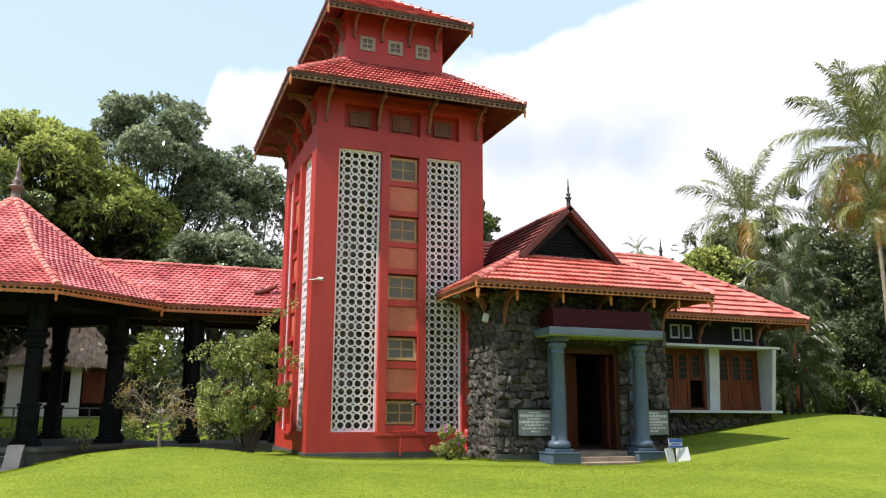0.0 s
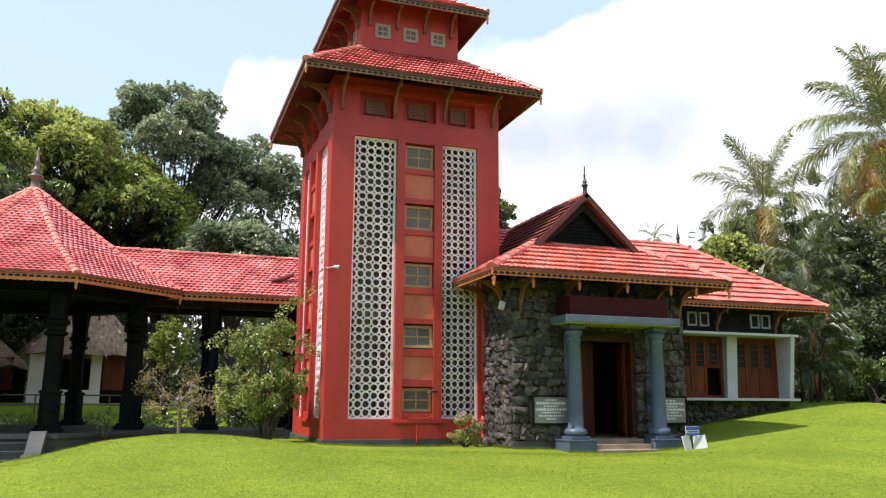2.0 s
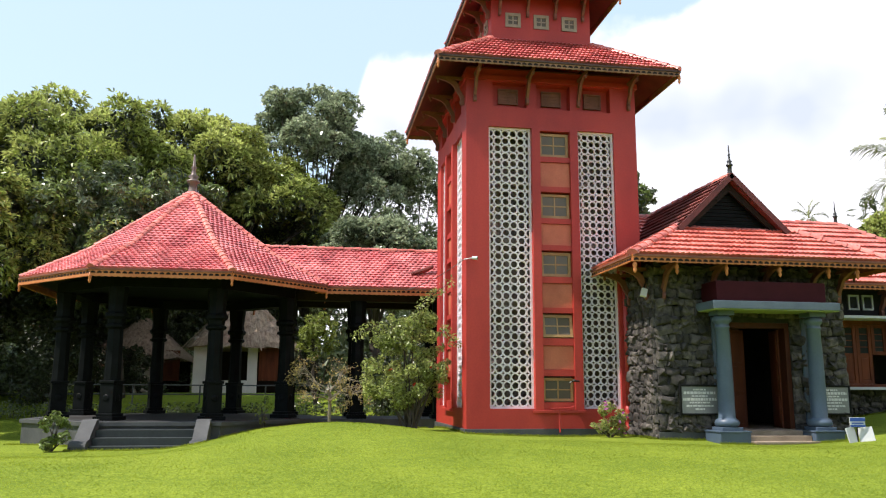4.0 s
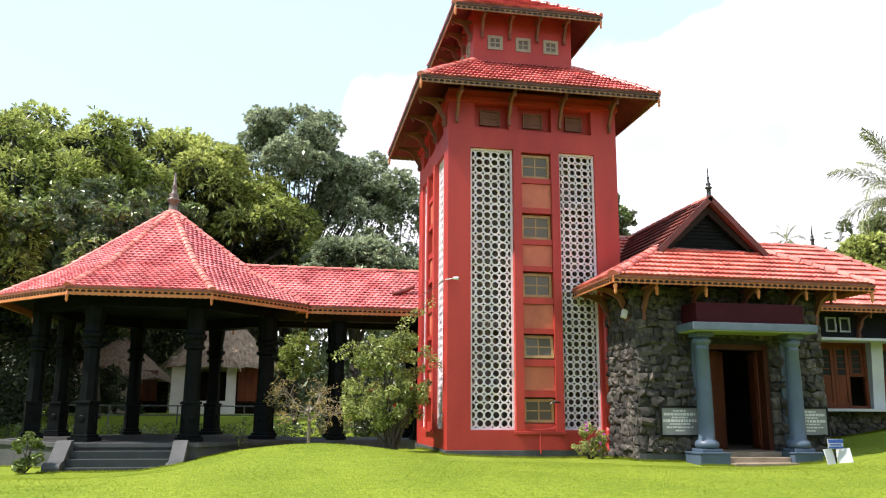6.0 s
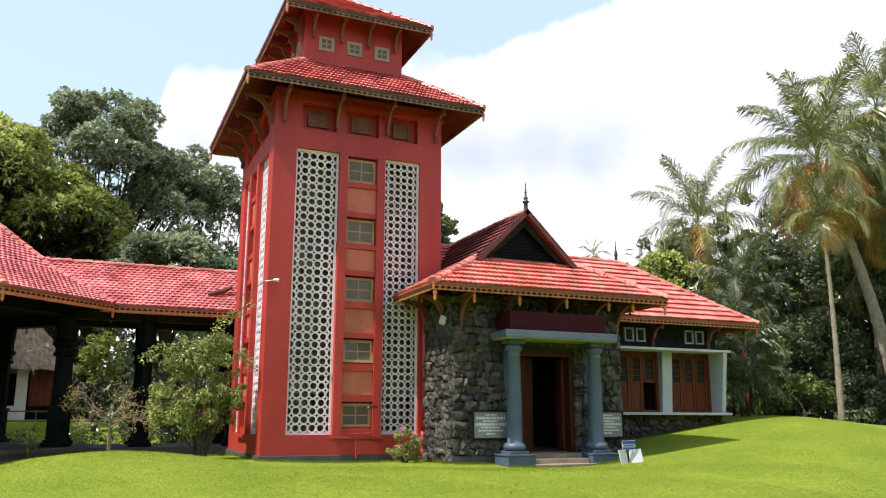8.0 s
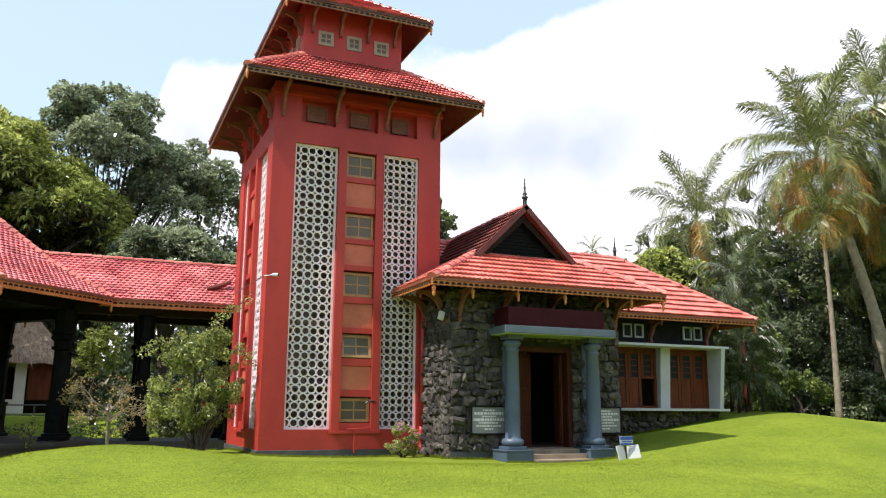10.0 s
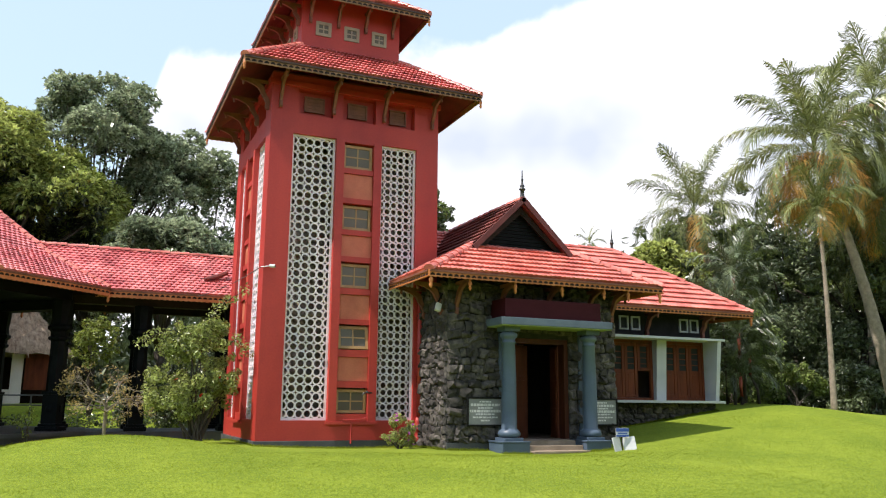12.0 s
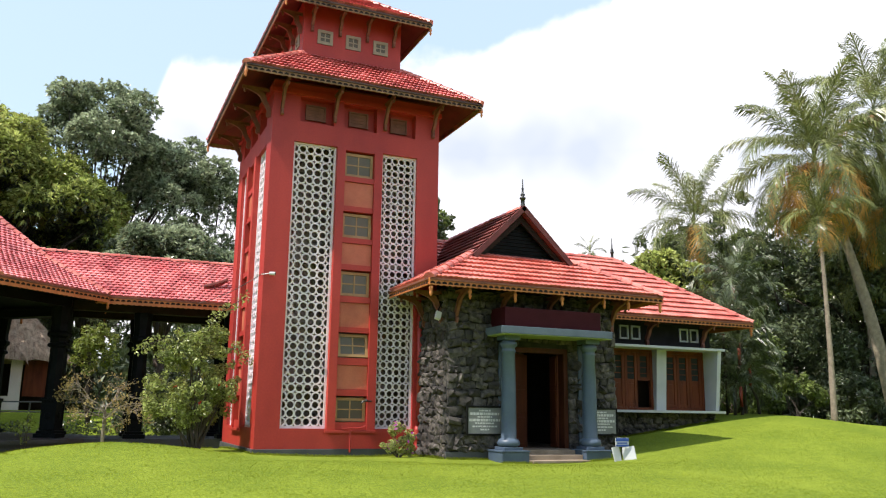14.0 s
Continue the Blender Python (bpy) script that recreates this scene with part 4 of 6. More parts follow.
    for y in (-1.3, .2):
        bracket(p, (PX1, y, 3.14), (1, 0), .74, .68, .08)
    stone_face(wall, Matrix.Translation((0, PY, 0)), PX0, PX1, .07, 3.95, [(DX0, DX1, 0, DZ + .02)], seed=4)
    stone_face(wall, Matrix.Translation((PX0, 0, 0)) @ LEFT, .02, -PY, -.1, 3.95, seed=5)
    return p


# ---- wing ----
WX1, WY, WZ = 14.75, .95, 3.92


def build_wing():
    w = thing("side_wing", "low stone wing with red tile hip roof and white-framed windows", "building")
    bm = bmesh.new()
    box(bm, PX1, WX1, WY, WY + .3, -.4, 1.04)
    box(bm, WX1 - .3, WX1, WY + .3, 5.7, -.4, 3.9)
    wall = part("wall", bm, M_MORTAR, w, "dark rubble stone wall")
    bm = bmesh.new()
    box(bm, PX1, WX1, WY + .05, WY + .3, 3.06, 3.9)
    part("upper_wall", bm, material("dark_render", (.012, .012, .014), (.026, .025, .027), .85, 3, 30, .2, spec=.1), w)
    bm = bmesh.new()
    box(bm, 2.0, WX1, 5.7, 5.9, -.4, 3.9)
    box(bm, 9.2, WX1 - .3, 3.0, 3.1, -.4, 3.9)
    box(bm, 9.2, WX1 - .3, WY + .3, 3.0, 3.88, 3.9)
    part("inner_wall", bm, M_INSIDE, w)
    bm = bmesh.new()
    box(bm, 9.06, WX1 + .02, WY - .52, WY + .3, 1.045, 1.12, bevel=.008)
    part("sill_slab", bm, M_WHITE2, w, "white painted sill slab")
    bm = bmesh.new()
    box(bm, 9.06, WX1 + .02, WY - .62, WY + .3, 2.98, 3.055, bevel=.008)
    part("head_slab", bm, M_WHITE2, w, "white painted head slab")
    for x0, x1 in ((9.30, 9.42), (12.47, 12.84), (14.50, 14.64)):
        bm = bmesh.new()
        f0, f1 = (.02, .14) if x0 == 12.47 else (.36, .58)
        a = [(WY + .28, 1.12), (WY - f0, 1.12), (WY - f1, 2.98), (WY + .28, 2.98)]
        va = [bm.verts.new((x0, y, z)) for y, z in a]
        vb = [bm.verts.new((x1, y, z)) for y, z in a]
        bm.faces.new(va)
        bm.faces.new(list(reversed(vb)))
        for i in range(4):
            bm.faces.new((va[i], vb[i], vb[(i + 1) % 4], va[(i + 1) % 4]))
        bmesh.ops.recalc_face_normals(bm, faces=bm.faces)
        part("window_fin", bm, M_WHITE2, w, "slanted white window fin")
    for x0, x1 in ((9.42, 12.47), (12.84, 14.50)):
        n = 6 if x1 - x0 > 2.5 else 3
        win = new("window")
        win.parent = w
        yw = WY + .16
        bm = bmesh.new()
        for a in ((x0, x0 + .09, 1.12, 2.98), (x1 - .09, x1, 1.12, 2.98), (x0 + .09, x1 - .09, 1.12, 1.2), (x0 + .09, x1 - .09, 2.88, 2.98)):
            box(bm, a[0], a[1], yw - .05, yw + .06, a[2], a[3], bevel=.004)
        part("frame", bm, M_REDWOOD, win)
        lw = (x1 - x0 - .18) / n
        for i in range(n):
            a = x0 + .09 + i * lw + .006
            b = a + lw - .012
            opened = n == 6 and i == 5
            bm = bmesh.new()
            lo = 2.02 if opened else 1.205
            for q in ((a, a + .1, lo, 2.875), (b - .1, b, lo, 2.875), (a + .1, b - .1, 2.78, 2.875), (a + .1, b - .1, lo, lo + .1)):
                box(bm, q[0], q[1], yw - .03, yw + .03, q[2], q[3], bevel=.004)
            if not opened:
                box(bm, a + .1, b - .1, yw - .02, yw + .02, 1.95, 2.06, bevel=.004)
                box(bm, a + .12, b - .12, yw - .012, yw + .02, 1.33, 1.93, bevel=.01)
                box(bm, a + .1, b - .1, yw - .006, yw + .014, 1.305, 1.95)
            for z in (2.24, 2.42, 2.6):
                box(bm, a + .1, b - .1, yw - .015, yw + .015, z - .012, z + .012)
            part("shutter", bm, M_REDWOOD, win)
            bm = bmesh.new()
            box(bm, a + .1, b - .1, yw - .004, yw + .004, 2.0 if not opened else 2.12, 2.78)
            part("pane", bm, M_GLASS, win)
    for c in (11.36, 11.80, 13.68, 14.10):
        bm = bmesh.new()
        for q in ((-.17, -.12, 3.27, 3.70), (.12, .17, 3.27, 3.70), (-.12, .12, 3.27, 3.32), (-.12, .12, 3.65, 3.70)):
            box(bm, c + q[0], c + q[1], WY + .0, WY + .08, q[2], q[3], bevel=.004)
        v = part("vent_window", bm, M_WHITE2, w, "small white vent window frame")
        bm = bmesh.new()
        box(bm, c - .12, c + .12, WY + .044, WY + .05, 3.32, 3.65)
        part("pane", bm, M_GLASS, v)
    ex, ey, RY, RZ = 15.85, .2, 3.31, 6.23
    fr = [(4.7, ey, WZ), (ex, ey, WZ), (12.73, RY, RZ), (4.7, RY, RZ)]
    rt = [(ex, ey, WZ), (ex, 6.42, WZ), (12.73, RY, RZ), (12.73, RY, RZ)]
    bk = [(ex, 6.42, WZ), (2.0, 6.42, WZ), (2.0, RY, RZ), (12.73, RY, RZ)]
    roof = deck(w, [((9.3, ey, WZ), fr[1], fr[2], (9.3, RY, RZ)), ((4.7, 1.9, 5.24), (9.3, 1.9, 5.24), (9.3, RY, RZ), (4.7, RY, RZ)), rt[:3], bk])
    roof.name = "roof"
    tagged(roof, "red clay tile hip roof")
    roof_tiles(roof, (8.6, ey, WZ), fr[1], fr[2], (8.6, RY, RZ), .27, .33, TILE, TILE_J, 240)
    roof_tiles(roof, (4.7, 1.9, 5.24), (8.6, 1.9, 5.24), (8.6, RY, RZ), (4.7, RY, RZ), .25, .26, TILE, TILE_J, 0)
    roof_tiles(roof, rt[0], rt[1], rt[2], rt[3], .25, .26, TILE, TILE_J, 0)
    roof_tiles(roof, bk[0], bk[1], bk[2], bk[3], .30, .30, TILE, TILE_J, 0)
    ridge_caps(roof, fr[1], fr[2], .3)
    ridge_caps(roof, (4.8, RY, RZ), fr[2], .36)
    finial(roof, (12.68, RY, RZ + .05), .75, M_METAL, .06)
    fascia(roof, (9.2, ey, WZ - .02), (ex, ey, WZ - .02))
    fascia(roof, (ex, ey, WZ - .02), (ex, 6.4, WZ - .02))
    pendant(roof, (ex - .04, ey + .04, WZ - .12))
    for x in (9.7, 12.2, 14.4):
        bracket(w, (x, WY + .04, 3.12), (0, -1), .66, .58, .09)
    bm = bmesh.new()
    box(bm, 9.2, 15.7, ey + .05, WY + .1, 3.82, 3.85)
    part("soffit", bm, M_DARKWOOD, w)
    stone_face(wall, Matrix.Translation((0, WY, 0)), PX1, WX1, .0, 1.04, hgt=.17, seed=8)
    return w


# ---- pavilion and covered way ----
PC = Vector((-7.68, 6.45, 0))
EZ, FZ = 4.06, .14


def octagon(r, z, c=PC):
    return [Vector((c.x + r * math.cos(radians(22.5 + 45 * i)), c.y + r * math.sin(radians(22.5 + 45 * i)), z)) for i in range(8)]


def black_column(parent, x, y, z0, top, turn=0.0):
    m = Matrix.Translation((x, y, z0)) @ Matrix.Rotation(radians(turn), 4, 'Z')
    bm = bmesh.new()
    box(bm, -.30, .30, -.30, .30, 0, .12, bevel=.015, m=m)
    box(bm, -.25, .25, -.25, .25, .12, .20, bevel=.02, m=m)
    box(bm, -.205, .205, -.205, .205, .20, .98, bevel=.015, m=m)
    box(bm, -.235, .235, -.235, .235, .98, 1.06, bevel=.02, m=m)
    for q in range(4):
        lathe(bm, [(.09, 0), (.10, .012), (.07, .03), (.03, .035)], (0, 0, 0), 10, m @ Matrix.Rotation(q * math.pi / 2, 4, 'Z') @ Matrix.Translation((0, -.20, .6)) @ Matrix.Rotation(math.pi / 2, 4, 'X'))
    bmesh.ops.recalc_face_normals(bm, faces=bm.faces)
    ped = part("pedestal", bm, M_BLACK, parent, "carved black stone pedestal")
    h = top - z0
    bm = bmesh.new()
    k = 1.0 / math.cos(math.pi / 8)
    mm = m @ Matrix.Rotation(math.pi / 8, 4, 'Z')
    lathe(bm, [(.205 * k, 1.06), (.20 * k, 1.15), (.185 * k, 2.45 / 3.6 * h), (.26 * k, 2.5 / 3.6 * h), (.26 * k, 2.56 / 3.6 * h), (.21 * k, 2.6 / 3.6 * h), (.22 * k, 2.72 / 3.6 * h), (.29 * k, 2.78 / 3.6 * h), (.29 * k, 2.86 / 3.6 * h), (.23 * k, 2.92 / 3.6 * h), (.22 * k, 3.1 / 3.6 * h), (.25 * k, 3.45 / 3.6 * h), (.26 * k, h)], (0, 0, 0), 8, mm)
    part("shaft", bm, M_BLACK, parent, "black octagonal column shaft")


def build_pavilion():
    p = thing("pavilion", "open octagonal pavilion with black columns and red tile roof", "pavilion")
    bm = bmesh.new()
    R = 4.28
    a, b = octagon(R, -.9), octagon(R, FZ - .09)
    for ring0, ring1 in ((octagon(R, -.9), octagon(R, FZ - .1)), (octagon(R + .07, FZ - .1), octagon(R + .07, FZ))):
        va, vb = [bm.verts.new(v) for v in ring0], [bm.verts.new(v) for v in ring1]
        bm.faces.new(list(reversed(va)))
        bm.faces.new(vb)
        for i in range(8):
            bm.faces.new((va[i], va[(i + 1) % 8], vb[(i + 1) % 8], vb[i]))
    part("platform", bm, M_PLATFORM, p, "grey stone platform")
    bm = bmesh.new()
    va, vb = [bm.verts.new(v) for v in octagon(R - .35, FZ)], [bm.verts.new(v) for v in octagon(R - .35, FZ + .012)]
    bm.faces.new(vb)
    for i in range(8):
        bm.faces.new((va[i], va[(i + 1) % 8], vb[(i + 1) % 8], vb[i]))
    part("paving", bm, M_DARKFLOOR, p, "dark polished stone paving")
    for i, v in enumerate(octagon(3.42, FZ)):
        black_column(p, v.x, v.y, FZ, 3.7, 22.5 + 45 * i)
    # ring beam
    for r0, r1, z0, z1 in ((3.17, 3.67, 3.70, 3.98),):
        bm = bmesh.new()
        rings = [[bm.verts.new(v) for v in octagon(r, z)] for r, z in ((r0, z0), (r1, z0), (r1, z1), (r0, z1))]
        for k in range(4):
            s, t = rings[k], rings[(k + 1) % 4]
            for i in range(8):
                bm.faces.new((s[i], s[(i + 1) % 8], t[(i + 1) % 8], t[i]))
        bmesh.ops.recalc_face_normals(bm, faces=bm.faces)
        part("ring_beam", bm, M_BLACK, p)
    # soffit takes the columns' black to stand for shade under the roof
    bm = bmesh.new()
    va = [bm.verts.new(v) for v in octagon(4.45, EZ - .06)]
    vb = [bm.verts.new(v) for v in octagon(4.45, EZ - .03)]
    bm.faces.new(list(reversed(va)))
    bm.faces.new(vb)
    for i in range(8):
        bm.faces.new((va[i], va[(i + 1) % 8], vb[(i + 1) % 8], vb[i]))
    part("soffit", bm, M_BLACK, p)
    apex = Vector((PC.x, PC.y, 7.18))
    E, K = octagon(4.66, EZ), octagon(4.66 * .63, EZ + .93)  # the slopes flatten towards the eave
    roof = deck(p, [(E[i], E[(i + 1) % 8], K[(i + 1) % 8], K[i]) for i in range(8)] + [(K[i], K[(i + 1) % 8], apex) for i in range(8)], .05)
    roof.name = "roof"
    tagged(roof, "weathered red tile roof of eight slopes")
    for i in range(8):
        a, b = E[i], E[(i + 1) % 8]
        seen = i in (3, 4, 5, 6)
        if seen:
            roof_tiles(roof, a, b, K[(i + 1) % 8], K[i], .165, .15, SCALE_TILE, SCALE_TILE_J, 150 if i == 5 else 60)
            roof_tiles(roof, K[i], K[(i + 1) % 8], apex, apex, .165, .15, SCALE_TILE, SCALE_TILE_J, 0)
        else:
            roof_tiles(roof, a, b, K[(i + 1) % 8], K[i], .33, .3, TILE, TILE_J, 0)
            roof_tiles(roof, K[i], K[(i + 1) % 8], apex, apex, .33, .3, TILE, TILE_J, 0)
        ridge_caps(roof, a, K[i], .24, .95)
        ridge_caps(roof, K[i], K[i].lerp(apex, .975), .24, .95)
        fascia(roof, a - Vector((0, 0, .03)), b - Vector((0, 0, .03)), .18)
        pendant(roof, a - Vector((0, 0, .13)), .9)
    finial(roof, apex - Vector((0, 0, .08)), 1.35, M_COPPER, .16)
    # steps with scrolled cheeks
    yf = PC.y - (R + .07) * math.cos(radians(22.5))
    sx0, sx1 = -9.02, -6.62
    for i in range(3):
        bm = bmesh.new()
        box(bm, sx0, sx1, yf - .32 * (3 - i), yf - .005, -.9, FZ - .18 * (3 - i) + .0, bevel=.01)
        part("step", bm, M_GREYSTEP, p, "dark grey stone step")
    for x0 in (sx0 - .36, sx1 + .004):
        bm = bmesh.new()
        pts = [(yf - .01, -.9), (yf - .01, FZ + .08), (yf - .25, FZ + .06), (yf - .85, -.24), (yf - 1.05, -.27), (yf - 1.2, -.34), (yf - 1.26, -.44), (yf - 1.2, -.56), (yf - 1.0, -.9)]
        va = [bm.verts.new((x0, y, z)) for y, z in pts]
        vb = [bm.verts.new((x0 + .35, y, z)) for y, z in pts]
        bm.faces.new(va)
        bm.faces.new(list(reversed(vb)))
        for i in range(len(pts)):
            j = (i + 1) % len(pts)
            bm.faces.new((va[i], vb[i], vb[j], va[j]))
        lathe(bm, [(.15, -.02), (.15, .37)], (0, 0, 0), 14, Matrix.Translation((x0, yf - 1.12, -.42)) @ Matrix.Rotation(math.pi / 2, 4, 'Y'))
        bmesh.ops.recalc_face_normals(bm, faces=bm.faces)
        part("stair_cheek", bm, M_PLATFORM, p, "grey stone stair cheek ending in a scroll")
    return p


def build_corridor():
    c = thing("covered_walkway", "open covered walkway with black columns and red tile roof", "walkway")
    y0, y1, yr, zr = 4.9, 8.65, 6.78, 5.52
    x1 = 1.6
    fr = [(-3.65, y0, EZ), (x1, y0, EZ), (x1, yr, zr), (-5.55, yr, zr)]
    bk = [(x1, y1, EZ), (-3.65, y1, EZ), (-5.55, yr, zr), (x1, yr, zr)]
    roof = deck(c, [fr, bk], .05)
    roof.name = "roof"
    tagged(roof, "weathered red tile pitched roof")
    roof_tiles(roof, *fr, .165, .15, SCALE_TILE, SCALE_TILE_J, 240)
    roof_tiles(roof, *bk, .33, .3, TILE, TILE_J, 0)
    ridge_caps(roof, (x1, yr, zr), (-5.5, yr, zr), .3, .9)
    ridge_caps(roof, (-3.65, y0, EZ), (-5.55, yr, zr), .26, .6)
    fascia(roof, (-3.65, y0, EZ - .03), (x1, y0, EZ - .03), .18)
    bm = bmesh.new()
    tube(bm, [(-.72, 5.45, 4.60), (-.5, 5.50, 4.66), (-.25, 5.55, 4.76), (-.01, 5.62, 4.88)], [.05, .075, .08, .06], 8)
    part("gutter_end", bm, M_TILE_DARK, roof, "dark weathered gutter tile")
    # black colour here too is the shade beneath the walkway roof
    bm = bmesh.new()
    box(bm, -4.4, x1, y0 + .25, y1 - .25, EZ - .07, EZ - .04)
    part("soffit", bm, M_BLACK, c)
    bm = bmesh.new()
    box(bm, -4.3, x1, 5.25, 8.3, -.9, FZ - .03, bevel=.01)
    part("platform", bm, M_PLATFORM, c)
    for x in (-2.35, .25):
        for y in (5.7, 7.85):
            black_column(c, x, y, FZ - .03, 3.7)
    for y in (5.7, 7.85):
        bm = bmesh.new()
        box(bm, -4.6, x1, y - .16, y + .16, 3.70, 3.97)
        part("beam", bm, M_DARKWOOD, c)
    return c


# ---- plants ----
def leaves(rng, centres, radii, count, size, shell=.55, flat=.35, slim=.5):
    """Folded leaves spread through round clumps; returns their corner points."""
    centres, radii = np.asarray(centres, float), np.asarray(radii, float)
    if radii.ndim == 1:
        radii = np.repeat(radii[:, None], 3, 1)
    vol = radii.prod(1) ** .6
    idx = rng.choice(len(centres), count, p=vol / vol.sum())
    d = rng.normal(size=(count, 3))
    d /= np.linalg.norm(d, axis=1)[:, None]
    r = shell + (1.08 - shell) * rng.random(count) ** .7 + np.abs(rng.normal(0, .10, count))
    p = centres[idx] + d * radii[idx] * r[:, None]
    up = d * (1 - flat) + rng.normal(0, .55, (count, 3)) + np.array((0, 0, flat))
    up /= np.linalg.norm(up, axis=1)[:, None]
    t = np.cross(up, rng.normal(size=(count, 3)))
    t /= np.linalg.norm(t, axis=1)[:, None] + 1e-9
    b = np.cross(up, t)
    s = size * rng.uniform(.6, 1.3, count)[:, None]
    v = np.empty((count, 4, 3))
    v[:, 0] = p - t * s * .5
    v[:, 1] = p - b * s * slim * .5 + up * s * .08
    v[:, 2] = p + t * s * .5 - up * s * .12
    v[:, 3] = p + b * s * slim * .5 + up * s * .08
    return v


def leaf_object(name, v, mat, parent, label=""):
    n = len(v)
    i = np.arange(n)[:, None] * 4
    f = np.concatenate((i + np.array([[0, 1, 2]]), i + np.array([[0, 2, 3]])))
    ob = new(name, cloud_mesh(name, v.reshape(-1, 3), f, mat))
    ob.parent = parent
    if label:
        tagged(ob, label)
    return ob


def broad_tree(seed, x, y, h, rx, rz, label, mat, mat2=None, n=14000, size=.3, clumps=80, trunk_r=.35, squash=1.0, low=.25, name="tree"):
    """A forked trunk with limbs and a crown of many leaf clumps."""
    rng = np.random.default_rng(seed)
    g = ground_z(x, y)
    t = thing(name, label, "tree", (x, y, g))
    cz = h - rz
    cs, rs = [], []
    for k in range(clumps):
        d = rng.normal(size=3)
        d /= np.linalg.norm(d)
        rr = rng.uniform(.4, 1.0)
        c = np.array((d[0] * rx * rr, d[1] * rx * squash * rr, cz + d[2] * rz * rr))
        if c[2] < h * low:
            c[2] = h * low + rng.uniform(0, 1)
        cs.append(c)
        rs.append(np.array((1, 1, .72)) * rng.uniform(.11, .23) * rx)
    for k in range(int(clumps * 1.6)):
        d = rng.normal(size=3)
        d /= np.linalg.norm(d)
        rr = rng.uniform(.75, 1.14)
        c = np.array((d[0] * rx * rr, d[1] * rx * squash * rr, cz + d[2] * rz * rr))
        if c[2] > h * low:
            cs.append(c)
            rs.append(np.array((1, 1, .8)) * rng.uniform(.05, .10) * rx)
    bm = bmesh.new()
    fork = Vector((rng.normal(0, .3), rng.normal(0, .3), max(1.2, cz * .55)))
    tube(bm, [(0, 0, -.3), (fork.x * .4, fork.y * .4, fork.z * .5), tuple(fork)], [trunk_r * 1.25, trunk_r, trunk_r * .8], 10)
    for k in range(0, clumps, 3):
        c = Vector(cs[k])
        mid = fork.lerp(c, .5) + Vector((0, 0, .08 * rx))
        tube(bm, [tuple(fork), tuple(mid), tuple(c)], [trunk_r * .42, trunk_r * .25, trunk_r * .07], 6)
    part("trunk", bm, M_BARK, t, smooth=True)
    cs, rs = np.array(cs), np.array(rs)
    v = leaves(rng, cs, rs, n, size)
    crown = leaf_object("crown", v, mat, t)
    if mat2 is not None:
        # lighter leaf colour over upper clumps, painted as their sunlit tops
        top = cs[:, 2] > np.median(cs[:, 2]) - rz * .3
        pick = rng.random(len(cs)) < .6
        sel = top & pick
        if sel.any():
            v = leaves(rng, cs[sel] + np.array((0, 0, .12 * rz * .3)), rs[sel] * 1.06, n // 2, size, .7)
            leaf_object("lit_top_leaves", v, mat2, crown)
    return t


